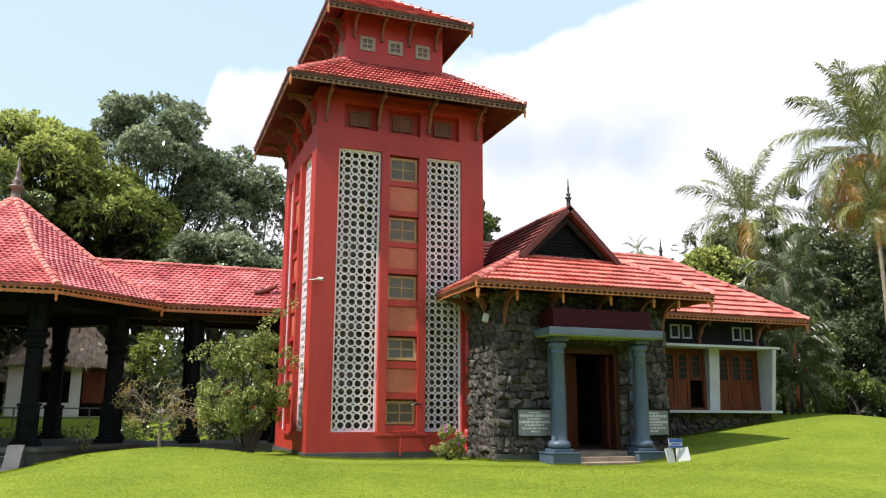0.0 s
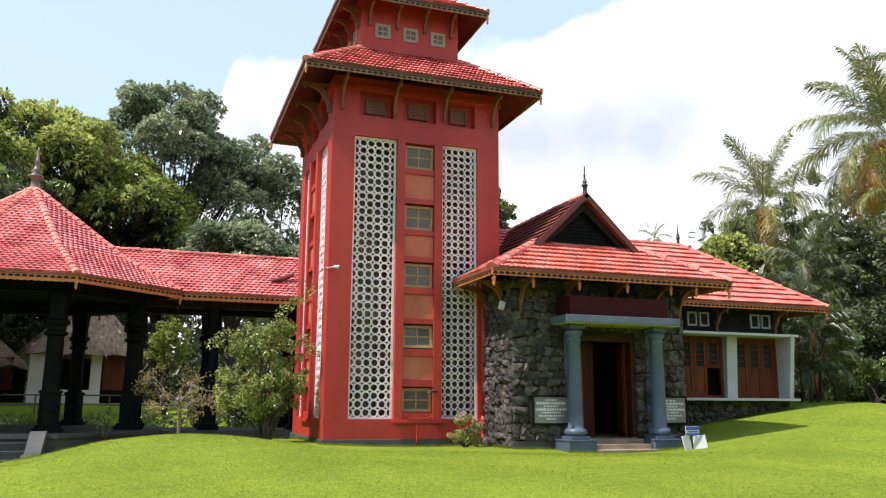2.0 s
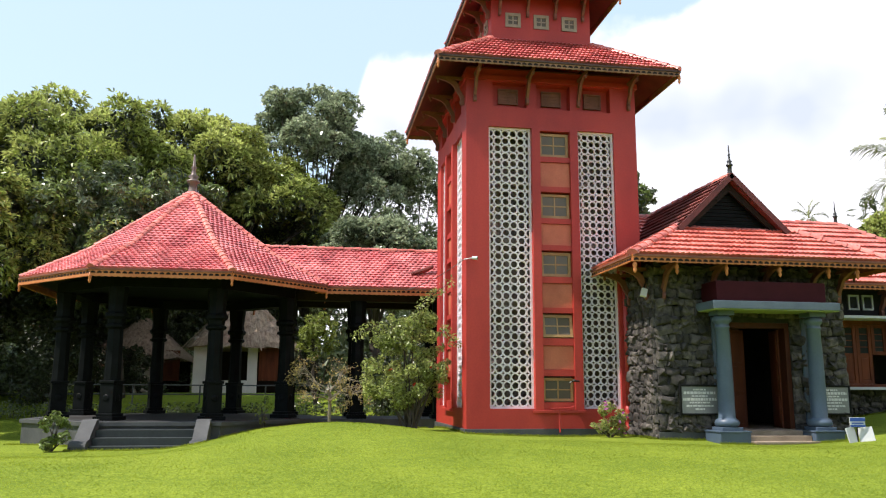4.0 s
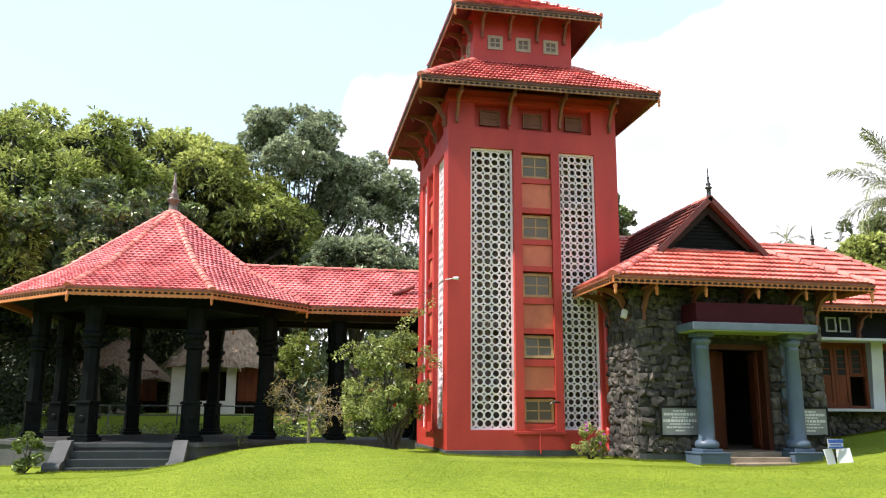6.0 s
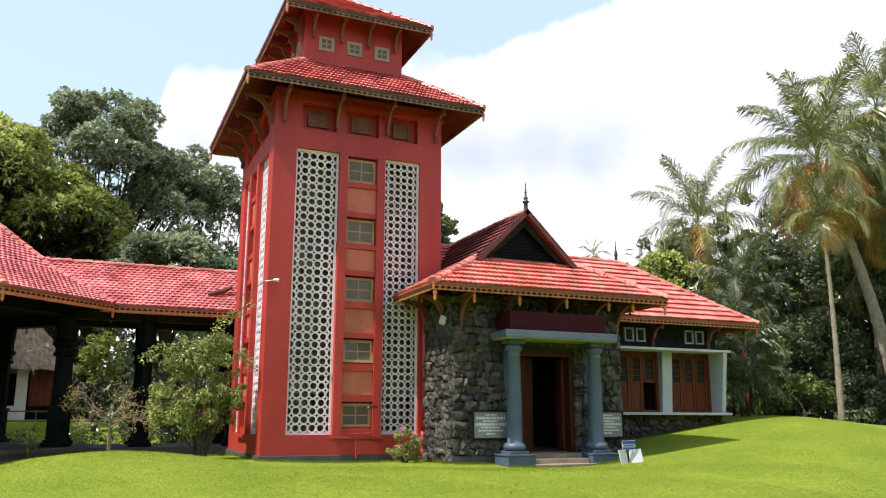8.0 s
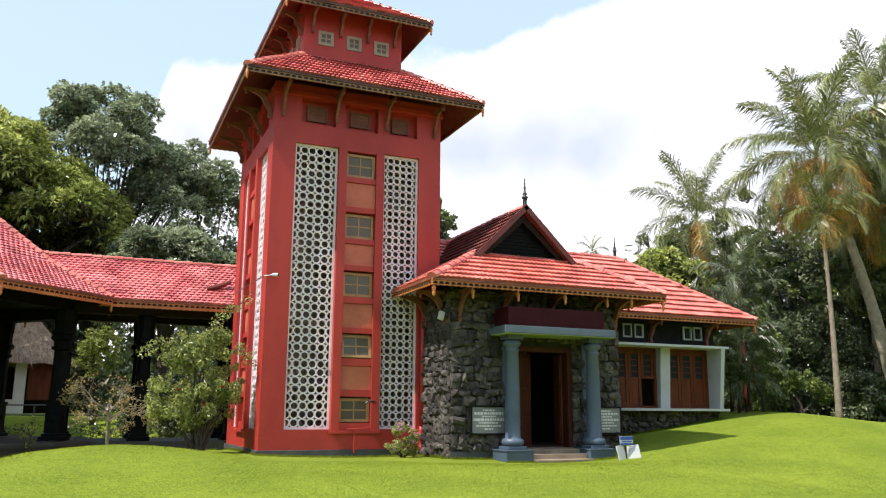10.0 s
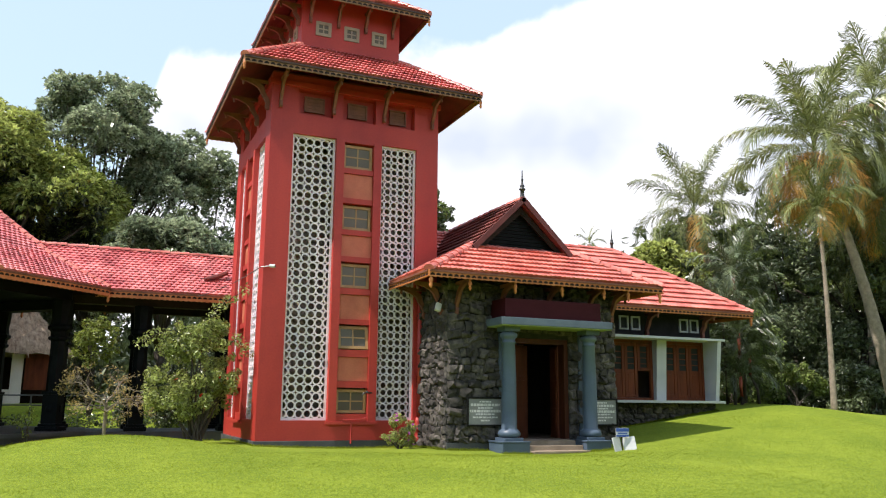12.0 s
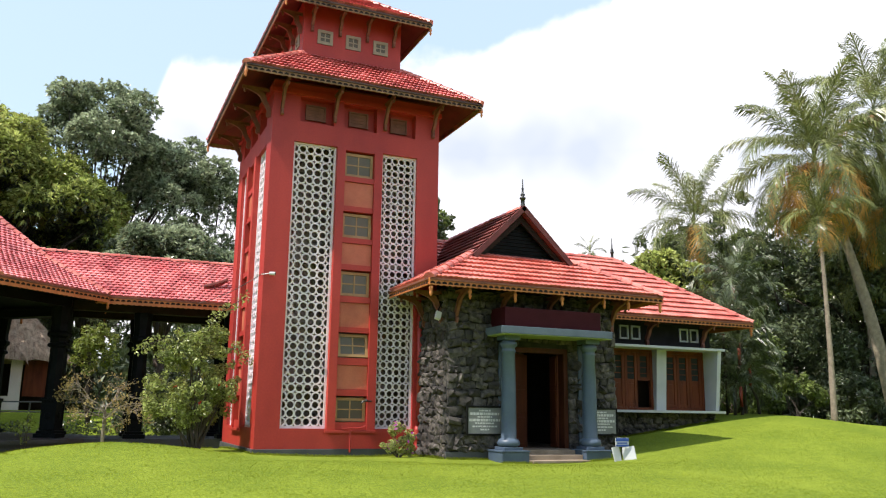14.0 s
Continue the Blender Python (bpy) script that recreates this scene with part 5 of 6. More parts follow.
def tufted_tree(seed, x, y, crowns, label, mat, lumps, tufts, per, leaf, slim=.32, trunk_r=.4, inner=9000, lump_r=.30, gloom=.30):
    """A tree of rounded leaf masses: limbs to each mass, tufts of long leaves over its outside, leaves coloured
    near-black for shade inside.
    crowns: (dx, dy, height of the middle, rx, ry, rz) of each main dome."""
    rng = np.random.default_rng(seed)
    g = ground_z(x, y)
    t = thing("tree", label, "tree", (x, y, g))
    cs, rs, home = [], [], []
    total = sum(c[3] * c[5] for c in crowns)
    for cx, cy, cz, rx, ry, rz in crowns:
        for k in range(max(6, int(lumps * rx * rz / total))):
            d = rng.normal(size=3)
            d[2] = d[2] if d[2] > -.5 else -d[2]
            d /= np.linalg.norm(d)
            q = rng.uniform(.45, .92)
            cs.append((cx + d[0] * rx * q, cy + d[1] * ry * q, cz - g + d[2] * rz * q))
            rs.append(min(rx, rz) * lump_r * rng.uniform(.65, 1.2))
            home.append((cx, cy, cz - g))
    cs, rs, home = np.array(cs), np.array(rs), np.array(home)
    bm = bmesh.new()
    low = min(c[2] - c[5] for c in crowns) - g
    fork = Vector((rng.normal(0, .2), rng.normal(0, .2), max(1.5, low * .8)))
    tube(bm, [(0, 0, -.4), (fork.x * .5 + .15, fork.y * .5, fork.z * .5), tuple(fork)], [trunk_r * 1.3, trunk_r, trunk_r * .85], 10)
    for k in range(0, len(cs), 4):
        c = Vector(cs[k])
        mid = fork.lerp(c, .5) + Vector((0, 0, .5))
        tube(bm, [tuple(fork), tuple(mid), tuple(c)], [trunk_r * .36, trunk_r * .18, trunk_r * .05], 6)
    part("trunk", bm, M_BARK, t, smooth=True)
    # tufts sit on the outer side of each mass
    w = rs ** 2
    idx = rng.choice(len(cs), tufts, p=w / w.sum())
    d = rng.normal(size=(tufts, 3))
    away = cs[idx] - home[idx]
    away /= np.linalg.norm(away, axis=1)[:, None] + 1e-6
    d = d / np.linalg.norm(d, axis=1)[:, None] + away * .75 + np.array((0, 0, .30))
    d /= np.linalg.norm(d, axis=1)[:, None]
    p = cs[idx] + d * (rs[idx] * (rng.uniform(.72, 1.06, tufts) + np.abs(rng.normal(0, .14, tufts))))[:, None]
    n = tufts * per
    base, out = np.repeat(p, per, 0), np.repeat(d, per, 0)
    dirn = out * .75 + rng.normal(0, .62, (n, 3)) + np.array((0, 0, .12))
    dirn /= np.linalg.norm(dirn, axis=1)[:, None]
    side = np.cross(dirn, rng.normal(0, .5, (n, 3)) + np.array((0, 0, 1.0)))
    side /= np.linalg.norm(side, axis=1)[:, None] + 1e-9
    s = (leaf * rng.uniform(.6, 1.25, n))[:, None]
    v = np.empty((n, 4, 3))
    v[:, 0] = base + dirn * s * .12
    v[:, 1] = base + dirn * s * .62 + side * s * slim * .5
    v[:, 2] = base + dirn * s * 1.1 - np.array((0, 0, .22)) * s
    v[:, 3] = base + dirn * s * .62 - side * s * slim * .5
    crown = leaf_object("crown", v, mat, t)
    leaf_object("inner_foliage", leaves(rng, cs, rs * .82, inner, gloom, .1), M_LEAF_SHADE, crown, "leaves inside the crown, coloured near-black for shade")
    return t


def frond(rng, origin, az, lift, length, droop, n=84, leaf=.75):
    """One palm leaf: its rib and the long narrow leaflets that hang from both sides."""
    p = np.array(origin, float)
    el = lift
    step = length / n
    quads = []
    side = np.array((-math.sin(az), math.cos(az), 0))
    twist = rng.uniform(-.5, .5)
    for i in range(n):
        d = np.array((math.cos(az) * math.cos(el), math.sin(az) * math.cos(el), math.sin(el)))
        q = p + d * step
        t = i / n
        if t > .14:
            L = leaf * (math.sin(min(1, (t - .06) * 1.12) * math.pi) ** .55 + .10) * rng.uniform(.75, 1.12)
            for s in (-1, 1):
                dirn = side * s * .62 + d * (.62 + .5 * t) + np.array((0, 0, .18 - .25 * t + s * twist * .5)) + rng.normal(0, .12, 3)
                dirn /= np.linalg.norm(dirn)
                w = d * step * rng.uniform(.7, 1.1)
                mid = p + dirn * L * .5
                tip = p + dirn * L * .86 - np.array((0, 0, rng.uniform(.18, .48) * L))
                quads.append((p - w * .35, p + w * .35, mid + w * .5, mid - w * .5))
                quads.append((mid - w * .5, mid + w * .5, tip + w * .05, tip - w * .05))
        quads.append((p - side * .028, p + side * .028, q + side * .02, q - side * .02))
        p = q
        el -= droop * step / length * (1 + 1.2 * t)
    return quads


def cane_palm(seed, x, y, stems, label):
    """A clump of thin canes with red sheaths under small upright crowns; stems: (dx, dy, height, frond length)."""
    rng = np.random.default_rng(seed)
    g = ground_z(x, y)
    t = thing("cane_palm", label, "palm", (x, y, g))
    for dx, dy, h, fl in stems:
        bm = bmesh.new()
        lean = rng.normal(0, .12, 2)
        tip = Vector((dx + lean[0], dy + lean[1], h))
        tube(bm, [(dx, dy, -.1), ((dx + tip.x) / 2 + .05, dy, h * .5), tuple(tip)], [.06, .05, .045], 8)
        cane = part("cane", bm, M_BARK, t, smooth=True)
        bm = bmesh.new()
        tube(bm, [tuple(tip + Vector((0, 0, -.05))), tuple(tip + Vector((0, 0, .35))), tuple(tip + Vector((.02, 0, .75)))], [.062, .07, .03], 8)
        part("sheath", bm, M_CANE, cane, "glossy red leaf sheath", smooth=True)
        v = []
        for k in range(14):
            v += frond(rng, tip + Vector((0, 0, .6)), k * 2.4 + rng.uniform(-.3, .3), 1.45 - .085 * k, fl * rng.uniform(.8, 1.1), .4 + .09 * k, 44, .62)
        v = np.array(v)
        ob = new("crown", cloud_mesh("crown", v.reshape(-1, 3), np.arange(len(v) * 4).reshape(-1, 4), M_LEAF_D))
        ob.parent = cane
    return t


def palm(seed, base, crown, fl, n_fronds, label, dry=2, trunk_r=.17, bend=0.5, nuts=True, leaf=.75):
    """A coconut palm: ringed, leaning trunk, arching fronds, dead ones hanging, nuts."""
    rng = np.random.default_rng(seed)
    base, crown = Vector(base), Vector(crown)
    t = thing("palm_tree", label, "palm tree", base, "palm trees")
    c = crown - base
    bm = bmesh.new()
    n = 22
    pts, rad = [], []
    for i in range(n + 1):
        s = i / n
        p = c * s + Vector((bend * math.sin(s * math.pi) * .6, 0, 0))
        pts.append(tuple(p))
        rad.append(trunk_r * (1.35 - .55 * min(1, s * 1.4)) * (1 + .05 * (i % 2)))
    tube(bm, pts, rad, 10)
    part("trunk", bm, M_PALMBARK, t, smooth=True)
    v = []
    for k in range(n_fronds):
        f = k / n_fronds
        az = k * 2.4 + rng.uniform(-.2, .2)
        lift = 1.5 - 1.95 * f ** 1.1 + rng.uniform(-.1, .1)
        v += frond(rng, c + Vector((0, 0, .05)), az, lift, fl * rng.uniform(.85, 1.1), .15 + 1.0 * min(1.0, f * 1.7) + rng.uniform(0, .35), leaf=leaf)
    v = np.array(v)
    f4 = np.arange(len(v) * 4).reshape(-1, 4)
    ob = new("crown", cloud_mesh("crown", v.reshape(-1, 3), f4, M_PALM))
    ob.parent = t
    if dry:
        v = []
        for k in range(dry):
            v += frond(rng, c, -2.4 + 1.3 * (k - (dry - 1) / 2) / max(1, dry - 1) * 2 + rng.uniform(-.3, .3), -.15 - .35 * rng.random(), fl * .9, 1.5, leaf=leaf * .9)
        v = np.array(v)
        ob = new("dead_frond", cloud_mesh("dead_frond", v.reshape(-1, 3), np.arange(len(v) * 4).reshape(-1, 4), M_PALM_DRY))
        ob.parent = t
        tagged(ob, "orange-brown hanging dead fronds")
    if nuts:
        for k in range(7):
            a = k * .9
            bm = bmesh.new()
            bmesh.ops.create_icosphere(bm, subdivisions=2, radius=.15, matrix=Matrix.Translation(c + Vector((math.cos(a) * .32, math.sin(a) * .32, -.3 - .12 * (k % 3)))) @ Matrix.Diagonal((.85, .85, 1.15, 1)))
            part("coconut", bm, M_NUT, t, smooth=True)
    return t


def bush(name, label, x, y, rx, ry, h, n, size, mat, seed, stems=6, clumps=16, cat="bush", mat2=None, z0=None, low=.15):
    rng = np.random.default_rng(seed)
    g = ground_z(x, y) if z0 is None else z0
    t = thing(name, label, cat, (x, y, g), {"thicket": "thickets", "undergrowth_bush": "undergrowth bushes", "shrub": "garden shrubs"}.get(name, ""))
    cs, rs = [], []
    for k in range(clumps):
        a, r = rng.uniform(0, 6.28), rng.random() ** .5
        z = h * rng.uniform(low, .88)
        k2 = .55 + .45 * math.sin(min(1, z / h * 1.15) * math.pi)
        cs.append((math.cos(a) * r * rx * k2, math.sin(a) * r * ry * k2, z))
        rs.append(rng.uniform(.13, .34) * min(rx, h * .5) * (1 if clumps < 40 else .8 if clumps < 100 else .55))
    bm = bmesh.new()
    for k in range(stems):
        c = Vector(cs[k % len(cs)])
        b = Vector((rng.normal(0, .1 * rx), rng.normal(0, .1 * ry), -.05))
        tube(bm, [tuple(b), tuple(b.lerp(c, .5) + Vector((rng.normal(0, .05), 0, .05 * h))), tuple(c)], [.019 * h ** .5, .012 * h ** .5, .006], 5)
    part("stem", bm, M_BARK, t)
    leaf_object("foliage", leaves(rng, cs, rs, n, size), mat, t)
    if mat2 is not None:
        leaf_object("blossom", leaves(rng, np.array(cs) * (1, 1, 1.05), rs, 4 if mat2 is M_REDFLOWER else 46, size * 1.5, 1.0), mat2, t)
    return t


def shoot(parent, pts, n, seed):
    """One long arching twig with leaves along its outer part."""
    rng = np.random.default_rng(seed)
    bm = bmesh.new()
    tube(bm, pts, [.022] + [.014] * (len(pts) - 2) + [.006], 6)
    twig = part("shoot", bm, M_BARK, parent, smooth=True)
    cs = []
    for a, b in zip(pts, pts[1:]):
        for k in range(6):
            cs.append(np.array(a) + (np.array(b) - np.array(a)) * (k / 6))
    cs = cs[3:] + [np.array(pts[-1])]
    leaf_object("foliage", leaves(rng, cs, np.full(len(cs), .15), n, .10), M_LEAF_B, twig)


def bare_shrub(x, y, h, seed):
    """A small tree that has lost most of its leaves."""
    rng = np.random.default_rng(seed)
    t = thing("small_tree", "small spreading tree with sparse yellow-brown leaves", "tree", (x, y, ground_z(x, y)))
    bm = bmesh.new()
    tube(bm, [(0, 0, -.1), (.02, 0, .4 * h), (0, .02, .55 * h)], [.055, .045, .04], 7)
    tips = []

    def grow(p, d, L, r, depth):
        q = p + d * L
        tube(bm, [tuple(p), tuple(p.lerp(q, .5) + Vector(rng.normal(0, .03, 3))), tuple(q)], [r, r * .8, r * .6], 5)
        if depth == 0 or L < .12:
            tips.append(q)
            return
        for k in range(3):
            e = (d + Vector(rng.normal(0, .6, 3)) + Vector((0, 0, -.05))).normalized()
            grow(q, e, L * rng.uniform(.6, .85), r * .6, depth - 1)
    for k in range(7):
        a = k * .9 + rng.uniform(-.2, .2)
        d = Vector((math.cos(a), math.sin(a), rng.uniform(.15, .9))).normalized()
        grow(Vector((0, 0, h * rng.uniform(.38, .55))), d, h * .27, .024, 3)
    part("trunk", bm, M_PALMBARK, t)
    leaf_object("foliage", leaves(rng, [tuple(q) for q in tips], np.full(len(tips), .10), 900, .075), M_LEAF_DRY, t)
    return t


# ---- huts, rails, signs ----
def hut(x, y, w, d, wall_h, roof_h, seed, label):
    rng = random.Random(seed)
    g = ground_z(x, y)
    t = thing("thatched_hut", label, "hut", (x, y, g), "thatched huts")
    bm = bmesh.new()
    box(bm, -w / 2 + .22, -w / 2 + .90, -d / 2, -d / 2 + .25, -.2, wall_h, bevel=.02)
    part("wall", bm, M_CREAM, t, "cream plastered wall")
    bm = bmesh.new()
    box(bm, w * .08, w * .08 + .42, -d / 2, -d / 2 + .25, -.2, wall_h, bevel=.02)
    part("wall", bm, M_CREAM, t)
    bm = bmesh.new()
    # rear wall in dark wood colour, standing for the unlit inside
    box(bm, -w / 2, w / 2, d / 2 - .25, d / 2, -.2, wall_h, bevel=.02)
    part("wall", bm, M_DARKWOOD, t, "rear wall coloured dark for the shade inside")
    bm = bmesh.new()
    box(bm, -w / 2 + .9, w * .08, -d / 2, -d / 2 + .22, -.2, .55, bevel=.02)
    part("wall", bm, M_CREAM, t, "cream plastered wall")
    bm = bmesh.new()
    box(bm, w * .08 + .5, w / 2, -d / 2 + .1, -d / 2 + .2, .55, wall_h)
    part("shutter", bm, M_REDWOOD, t, "brown wooden wall panel")
    bm = bmesh.new()
    nx, ns = 46, 10
    top = [[None] * (ns + 1) for _ in range(nx + 1)]
    for i in range(nx + 1):
        a = 2 * math.pi * i / nx
        ca, sa = math.cos(a), math.sin(a)
        k = 1 / max(abs(ca), abs(sa)) ** .6
        for j in range(ns + 1):
            s = j / ns
            f = 1 - s * .93
            if i == nx:
                top[i][j] = top[0][j]
                continue
            top[i][j] = bm.verts.new((ca * k * (w / 2 + .35) * f + rng.uniform(-.05, .05), sa * k * (d / 2 + .55) * f + rng.uniform(-.05, .05), wall_h - .35 + roof_h * s + rng.uniform(-.07, .07) - (.15 * rng.random() if j == 0 else 0)))
    for i in range(nx):
        for j in range(ns):
            bm.faces.new((top[i][j], top[i + 1][j], top[i + 1][j + 1], top[i][j + 1]))
    bm.faces.new([top[i][ns] for i in range(nx)])
    bm.faces.new([top[i][0] for i in reversed(range(nx))])
    for k in range(1500):
        a = rng.uniform(0, 2 * math.pi)
        s = rng.random() ** 1.6
        ca, sa = math.cos(a), math.sin(a)
        kk = 1 / max(abs(ca), abs(sa)) ** .6
        f = 1.01 - s * .93
        p = Vector((ca * kk * (w / 2 + .35) * f, sa * kk * (d / 2 + .55) * f, wall_h - .33 + roof_h * s))
        down = Vector((ca * kk * (w / 2 + .35) * .93, sa * kk * (d / 2 + .55) * .93, -roof_h)).normalized()
        down += Vector((rng.uniform(-.25, .25), rng.uniform(-.25, .25), rng.uniform(-.25, .12)))
        side = Vector((-sa, ca, 0)) * rng.uniform(.012, .035)
        up = Vector((ca, sa, 1)) * .025
        q = [bm.verts.new(v) for v in (p - side + up, p + side + up, p + down * rng.uniform(.2, .5) + up * rng.uniform(.4, 1.8))]
        bm.faces.new(q)
    part("thatch", bm, M_THATCH, t, "ragged dry thatch")
    return t


def rail(x0, x1, y, z):
    t = thing("garden_railing", "low grey metal pipe railing", "railing", (x0, y, 0))
    n = int((x1 - x0) / 2.2)
    for zz in (z, z - .35):
        bm = bmesh.new()
        tube(bm, [(0, 0, zz), (x1 - x0, 0, zz)], [.028, .028], 6)
        part("rail", bm, M_RAIL, t)
    for i in range(n + 1):
        bm = bmesh.new()
        xx = (x1 - x0) * i / n
        tube(bm, [(xx, 0, ground_z(x0 + xx, y) - .1), (xx, 0, z)], [.03, .03], 6)
        part("post", bm, M_RAIL, t)


def hedge(x0, x1, y, w, h, seed):
    rng = np.random.default_rng(seed)
    g = ground_z((x0 + x1) / 2, y)
    t = thing("hedge", "low clipped dark green hedge", "hedge", ((x0 + x1) / 2, y, g), "hedges")
    n = int((x1 - x0) / .3)
    cs = [((i + .5) * .3 - (x1 - x0) / 2, rng.normal(0, w * .12), h * q) for i in range(n) for q in (.3, .62)]
    bm = bmesh.new()
    for i in range(0, n, 2):
        tube(bm, [(cs[2 * i][0], 0, -.05), (cs[2 * i][0], 0, h * .6)], [.02, .01], 5)
    part("stem", bm, M_BARK, t)
    leaf_object("foliage", leaves(rng, cs, np.full(len(cs), .36 * h + .08), 330 * n // 3, .11), M_LEAF_D, t)


def plaque(x, z, w, h, label, seed):
    t = thing("plaque", label, "plaque", (x, PY - .12, z), "plaques on the porch wall")
    bm = bmesh.new()
    for q in ((0, .045, 0, h), (w - .045, w, 0, h), (.045, w - .045, 0, .045), (.045, w - .045, h - .045, h)):
        box(bm, q[0], q[1], -.045, 0, q[2], q[3], bevel=.005)
    part("frame", bm, M_BLACKTRIM, t)
    bm = bmesh.new()
    box(bm, .045, w - .045, -.028, -.002, .045, h - .045)
    part("slab", bm, M_SIGN, t)
    r = random.Random(seed)
    widths = (.16, .40, .20, .42, .26, .34, .12)
    for i, share in enumerate(widths):
        hw = w * share
        cz = h - .11 - i * (h - .18) / len(widths)
        tall = .012 if share >= .4 else 0.0
        u = w / 2 - hw
        while u < w / 2 + hw:
            l = r.uniform(.03, .10)
            bm = bmesh.new()
            box(bm, u, min(u + l, w / 2 + hw), -.0315, -.0285, cz - .022 - tall, cz + .014 + tall)
            part("word", bm, M_INK, t)
            u += l + .018


def small_signs():
    x, y = 8.24, -3.05
    g = ground_z(x, y)
    t = thing("garden_sign", "small blue and white sign on a thin black post", "sign", (x, y, g))
    top = .43 - g
    bm = bmesh.new()
    tube(bm, [(0, 0, -.1), (0, 0, top)], [.014, .014], 6)
    part("post", bm, M_BLACKTRIM, t)
    bm = bmesh.new()
    box(bm, -.19, .19, -.03, -.016, top - .21, top, bevel=.004)
    b = part("board", bm, M_SIGNWHITE, t)
    for z0, z1 in ((.125, .205), (.005, .05)):
        bm = bmesh.new()
        box(bm, -.185, .185, -.036, -.031, top - .21 + z0, top - .21 + z1)
        part("blue_band", bm, M_SIGNBLUE, b, "blue band")
    bm = bmesh.new()
    box(bm, -.14, .14, -.036, -.031, top - .14, top - .11)
    part("line_of_writing", bm, M_SIGNBLUE, b)
    for dx, rz, ry in ((-.14, 24, -5), (.21, -18, -7)):
        s = thing("notice_board", "plain white square board leaning on the lawn", "board", (x + dx, y - .05, g), "white boards by the post")
        s.rotation_euler = (radians(-12), radians(ry), radians(rz))
        bm = bmesh.new()
        box(bm, -.16, .16, -.012, .012, -.02, .33, bevel=.004)
        part("board", bm, M_SIGNWHITE, s)


def flood_light():
    t = thing("flood_light", "small floodlight fixed under the porch eave", "lamp", (3.98, -1.62, 3.30))
    bm = bmesh.new()
    box(bm, -.07, .07, -.045, .045, -.12, .09, bevel=.015, m=Matrix.Rotation(radians(20), 4, 'Y') @ Matrix.Rotation(radians(-15), 4, 'X'))
    part("housing", bm, M_SIGNWHITE, t)
    bm = bmesh.new()
    tube(bm, [(0, 0, .1), (.1, .05, .3), (.2, 0, .34)], [.02] * 3, 6)
    part("arm", bm, M_BLACKTRIM, t)


build_ground()
build_tower()
build_porch()
build_wing()
build_pavilion()
build_corridor()
build_cctv()
build_spout()
flood_light()
plaque(4.66, .44, .98, .70, "framed grey plaque with pale writing on the stone wall", 1)
plaque(8.02, .44, .98, .70, "framed grey plaque with pale writing on the stone wall", 2)
small_signs()

# plants about the walls
tall_bush = bush("flowering_bush", "tall leafy green bush with a few red flowers", -1.30, 1.0, 1.12, .72, 3.3, 9000, .10, M_LEAF_B, 11, 20, 120, mat2=M_REDFLOWER, low=.2)
shoot(tall_bush, [(.05, 0, 1.9), (.12, -.15, 2.75), (.40, -.35, 3.3), (1.0, -.6, 3.72)], 230, 171)
shoot(tall_bush, [(-.4, -.1, 2.3), (-.9, -.2, 2.6), (-1.35, -.3, 2.35)], 170, 172)
shoot(tall_bush, [(.5, -.2, 2.2), (.85, -.5, 2.5), (1.12, -.7, 2.1)], 120, 173)
bush("flowering_plant", "small plant with magenta flowers at the tower foot", 3.35, -.75, .40, .34, .86, 1500, .075, M_LEAF_B, 12, 7, 18, "plant", M_FLOWER)
bush("shrub", "small glossy green shrub beside the pavilion steps", -9.75, 1.05, .42, .4, 0.95, 620, .13, M_LEAF, 13, 6, 12)
bush("shrub", "thin young shrub before the walkway", -4.95, 2.9, .32, .3, .95, 130, .09, M_LEAF_Y, 14, 4, 8)
bare_shrub(-3.25, 2.6, 1.75, 15)
hedge(-5.0, -1.0, 11.4, .5, .55, 16)
hedge(-10.2, -5.2, 11.4, .5, .5, 17)
hedge(-15.4, -10.4, 11.4, .5, .55, 18)
hut(-6.9, 19.5, 4.4, 4.0, 2.45, 2.6, 21, "cream-walled hut with ragged thatched roof")
hut(-12.1, 23.0, 4.2, 4.0, 2.0, 2.0, 22, "cream-walled hut with ragged thatched roof")
rail(-18, -3, 13.4, 1.12)

# trees
tufted_tree(31, -15.4, 19.2, [(.4, 0, 10.4, 5.0, 4.2, 4.5), (3.2, .9, 11.0, 2.0, 2.2, 4.0), (-6.0, .5, 10.2, 4.2, 4.0, 4.8)], "large spreading tree with tufts of long glossy leaves", M_LEAF_M, 92, 7600, 8, .33, inner=17000, lump_r=.26)
tufted_tree(32, -8.2, 24.0, [(-.7, 0, 11.4, 3.9, 3.6, 4.3), (2.2, .2, 9.6, 3.6, 3.2, 3.4)], "spreading tree with bright yellow-green leaf tufts", M_LEAF_M, 76, 6400, 8, .34, inner=12000, lump_r=.26)
tufted_tree(33, -3.9, 28.0, [(.1, 0, 14.1, 4.4, 4.4, 4.8), (-3.8, .4, 14.6, 2.1, 2.2, 2.9), (2.2, 0, 13.4, 4.0, 3.4, 4.3), (3.8, 0, 11.2, 4.2, 3.6, 4.4), (.8, 0, 8.6, 5.4, 3.6, 3.6)], "tall open-crowned tree with small grey-green leaves", M_LEAF_G, 180, 9800, 9, .25, .5, .42, 8000, .20, .2)
tufted_tree(34, 2.6, 28.5, [(.0, 0, 11.2, 3.4, 3.0, 4.4)], "thin airy tree with small grey-green leaves", M_LEAF_G, 46, 1500, 8, .22, .5, .18, 600, .20, .2)
tufted_tree(35, -.6, 21.5, [(0, 0, 6.9, 4.0, 3.4, 3.0)], "leafy tree behind the walkway", M_LEAF_G, 60, 3600, 8, .24, .5, .3, 6000, .24, .22)
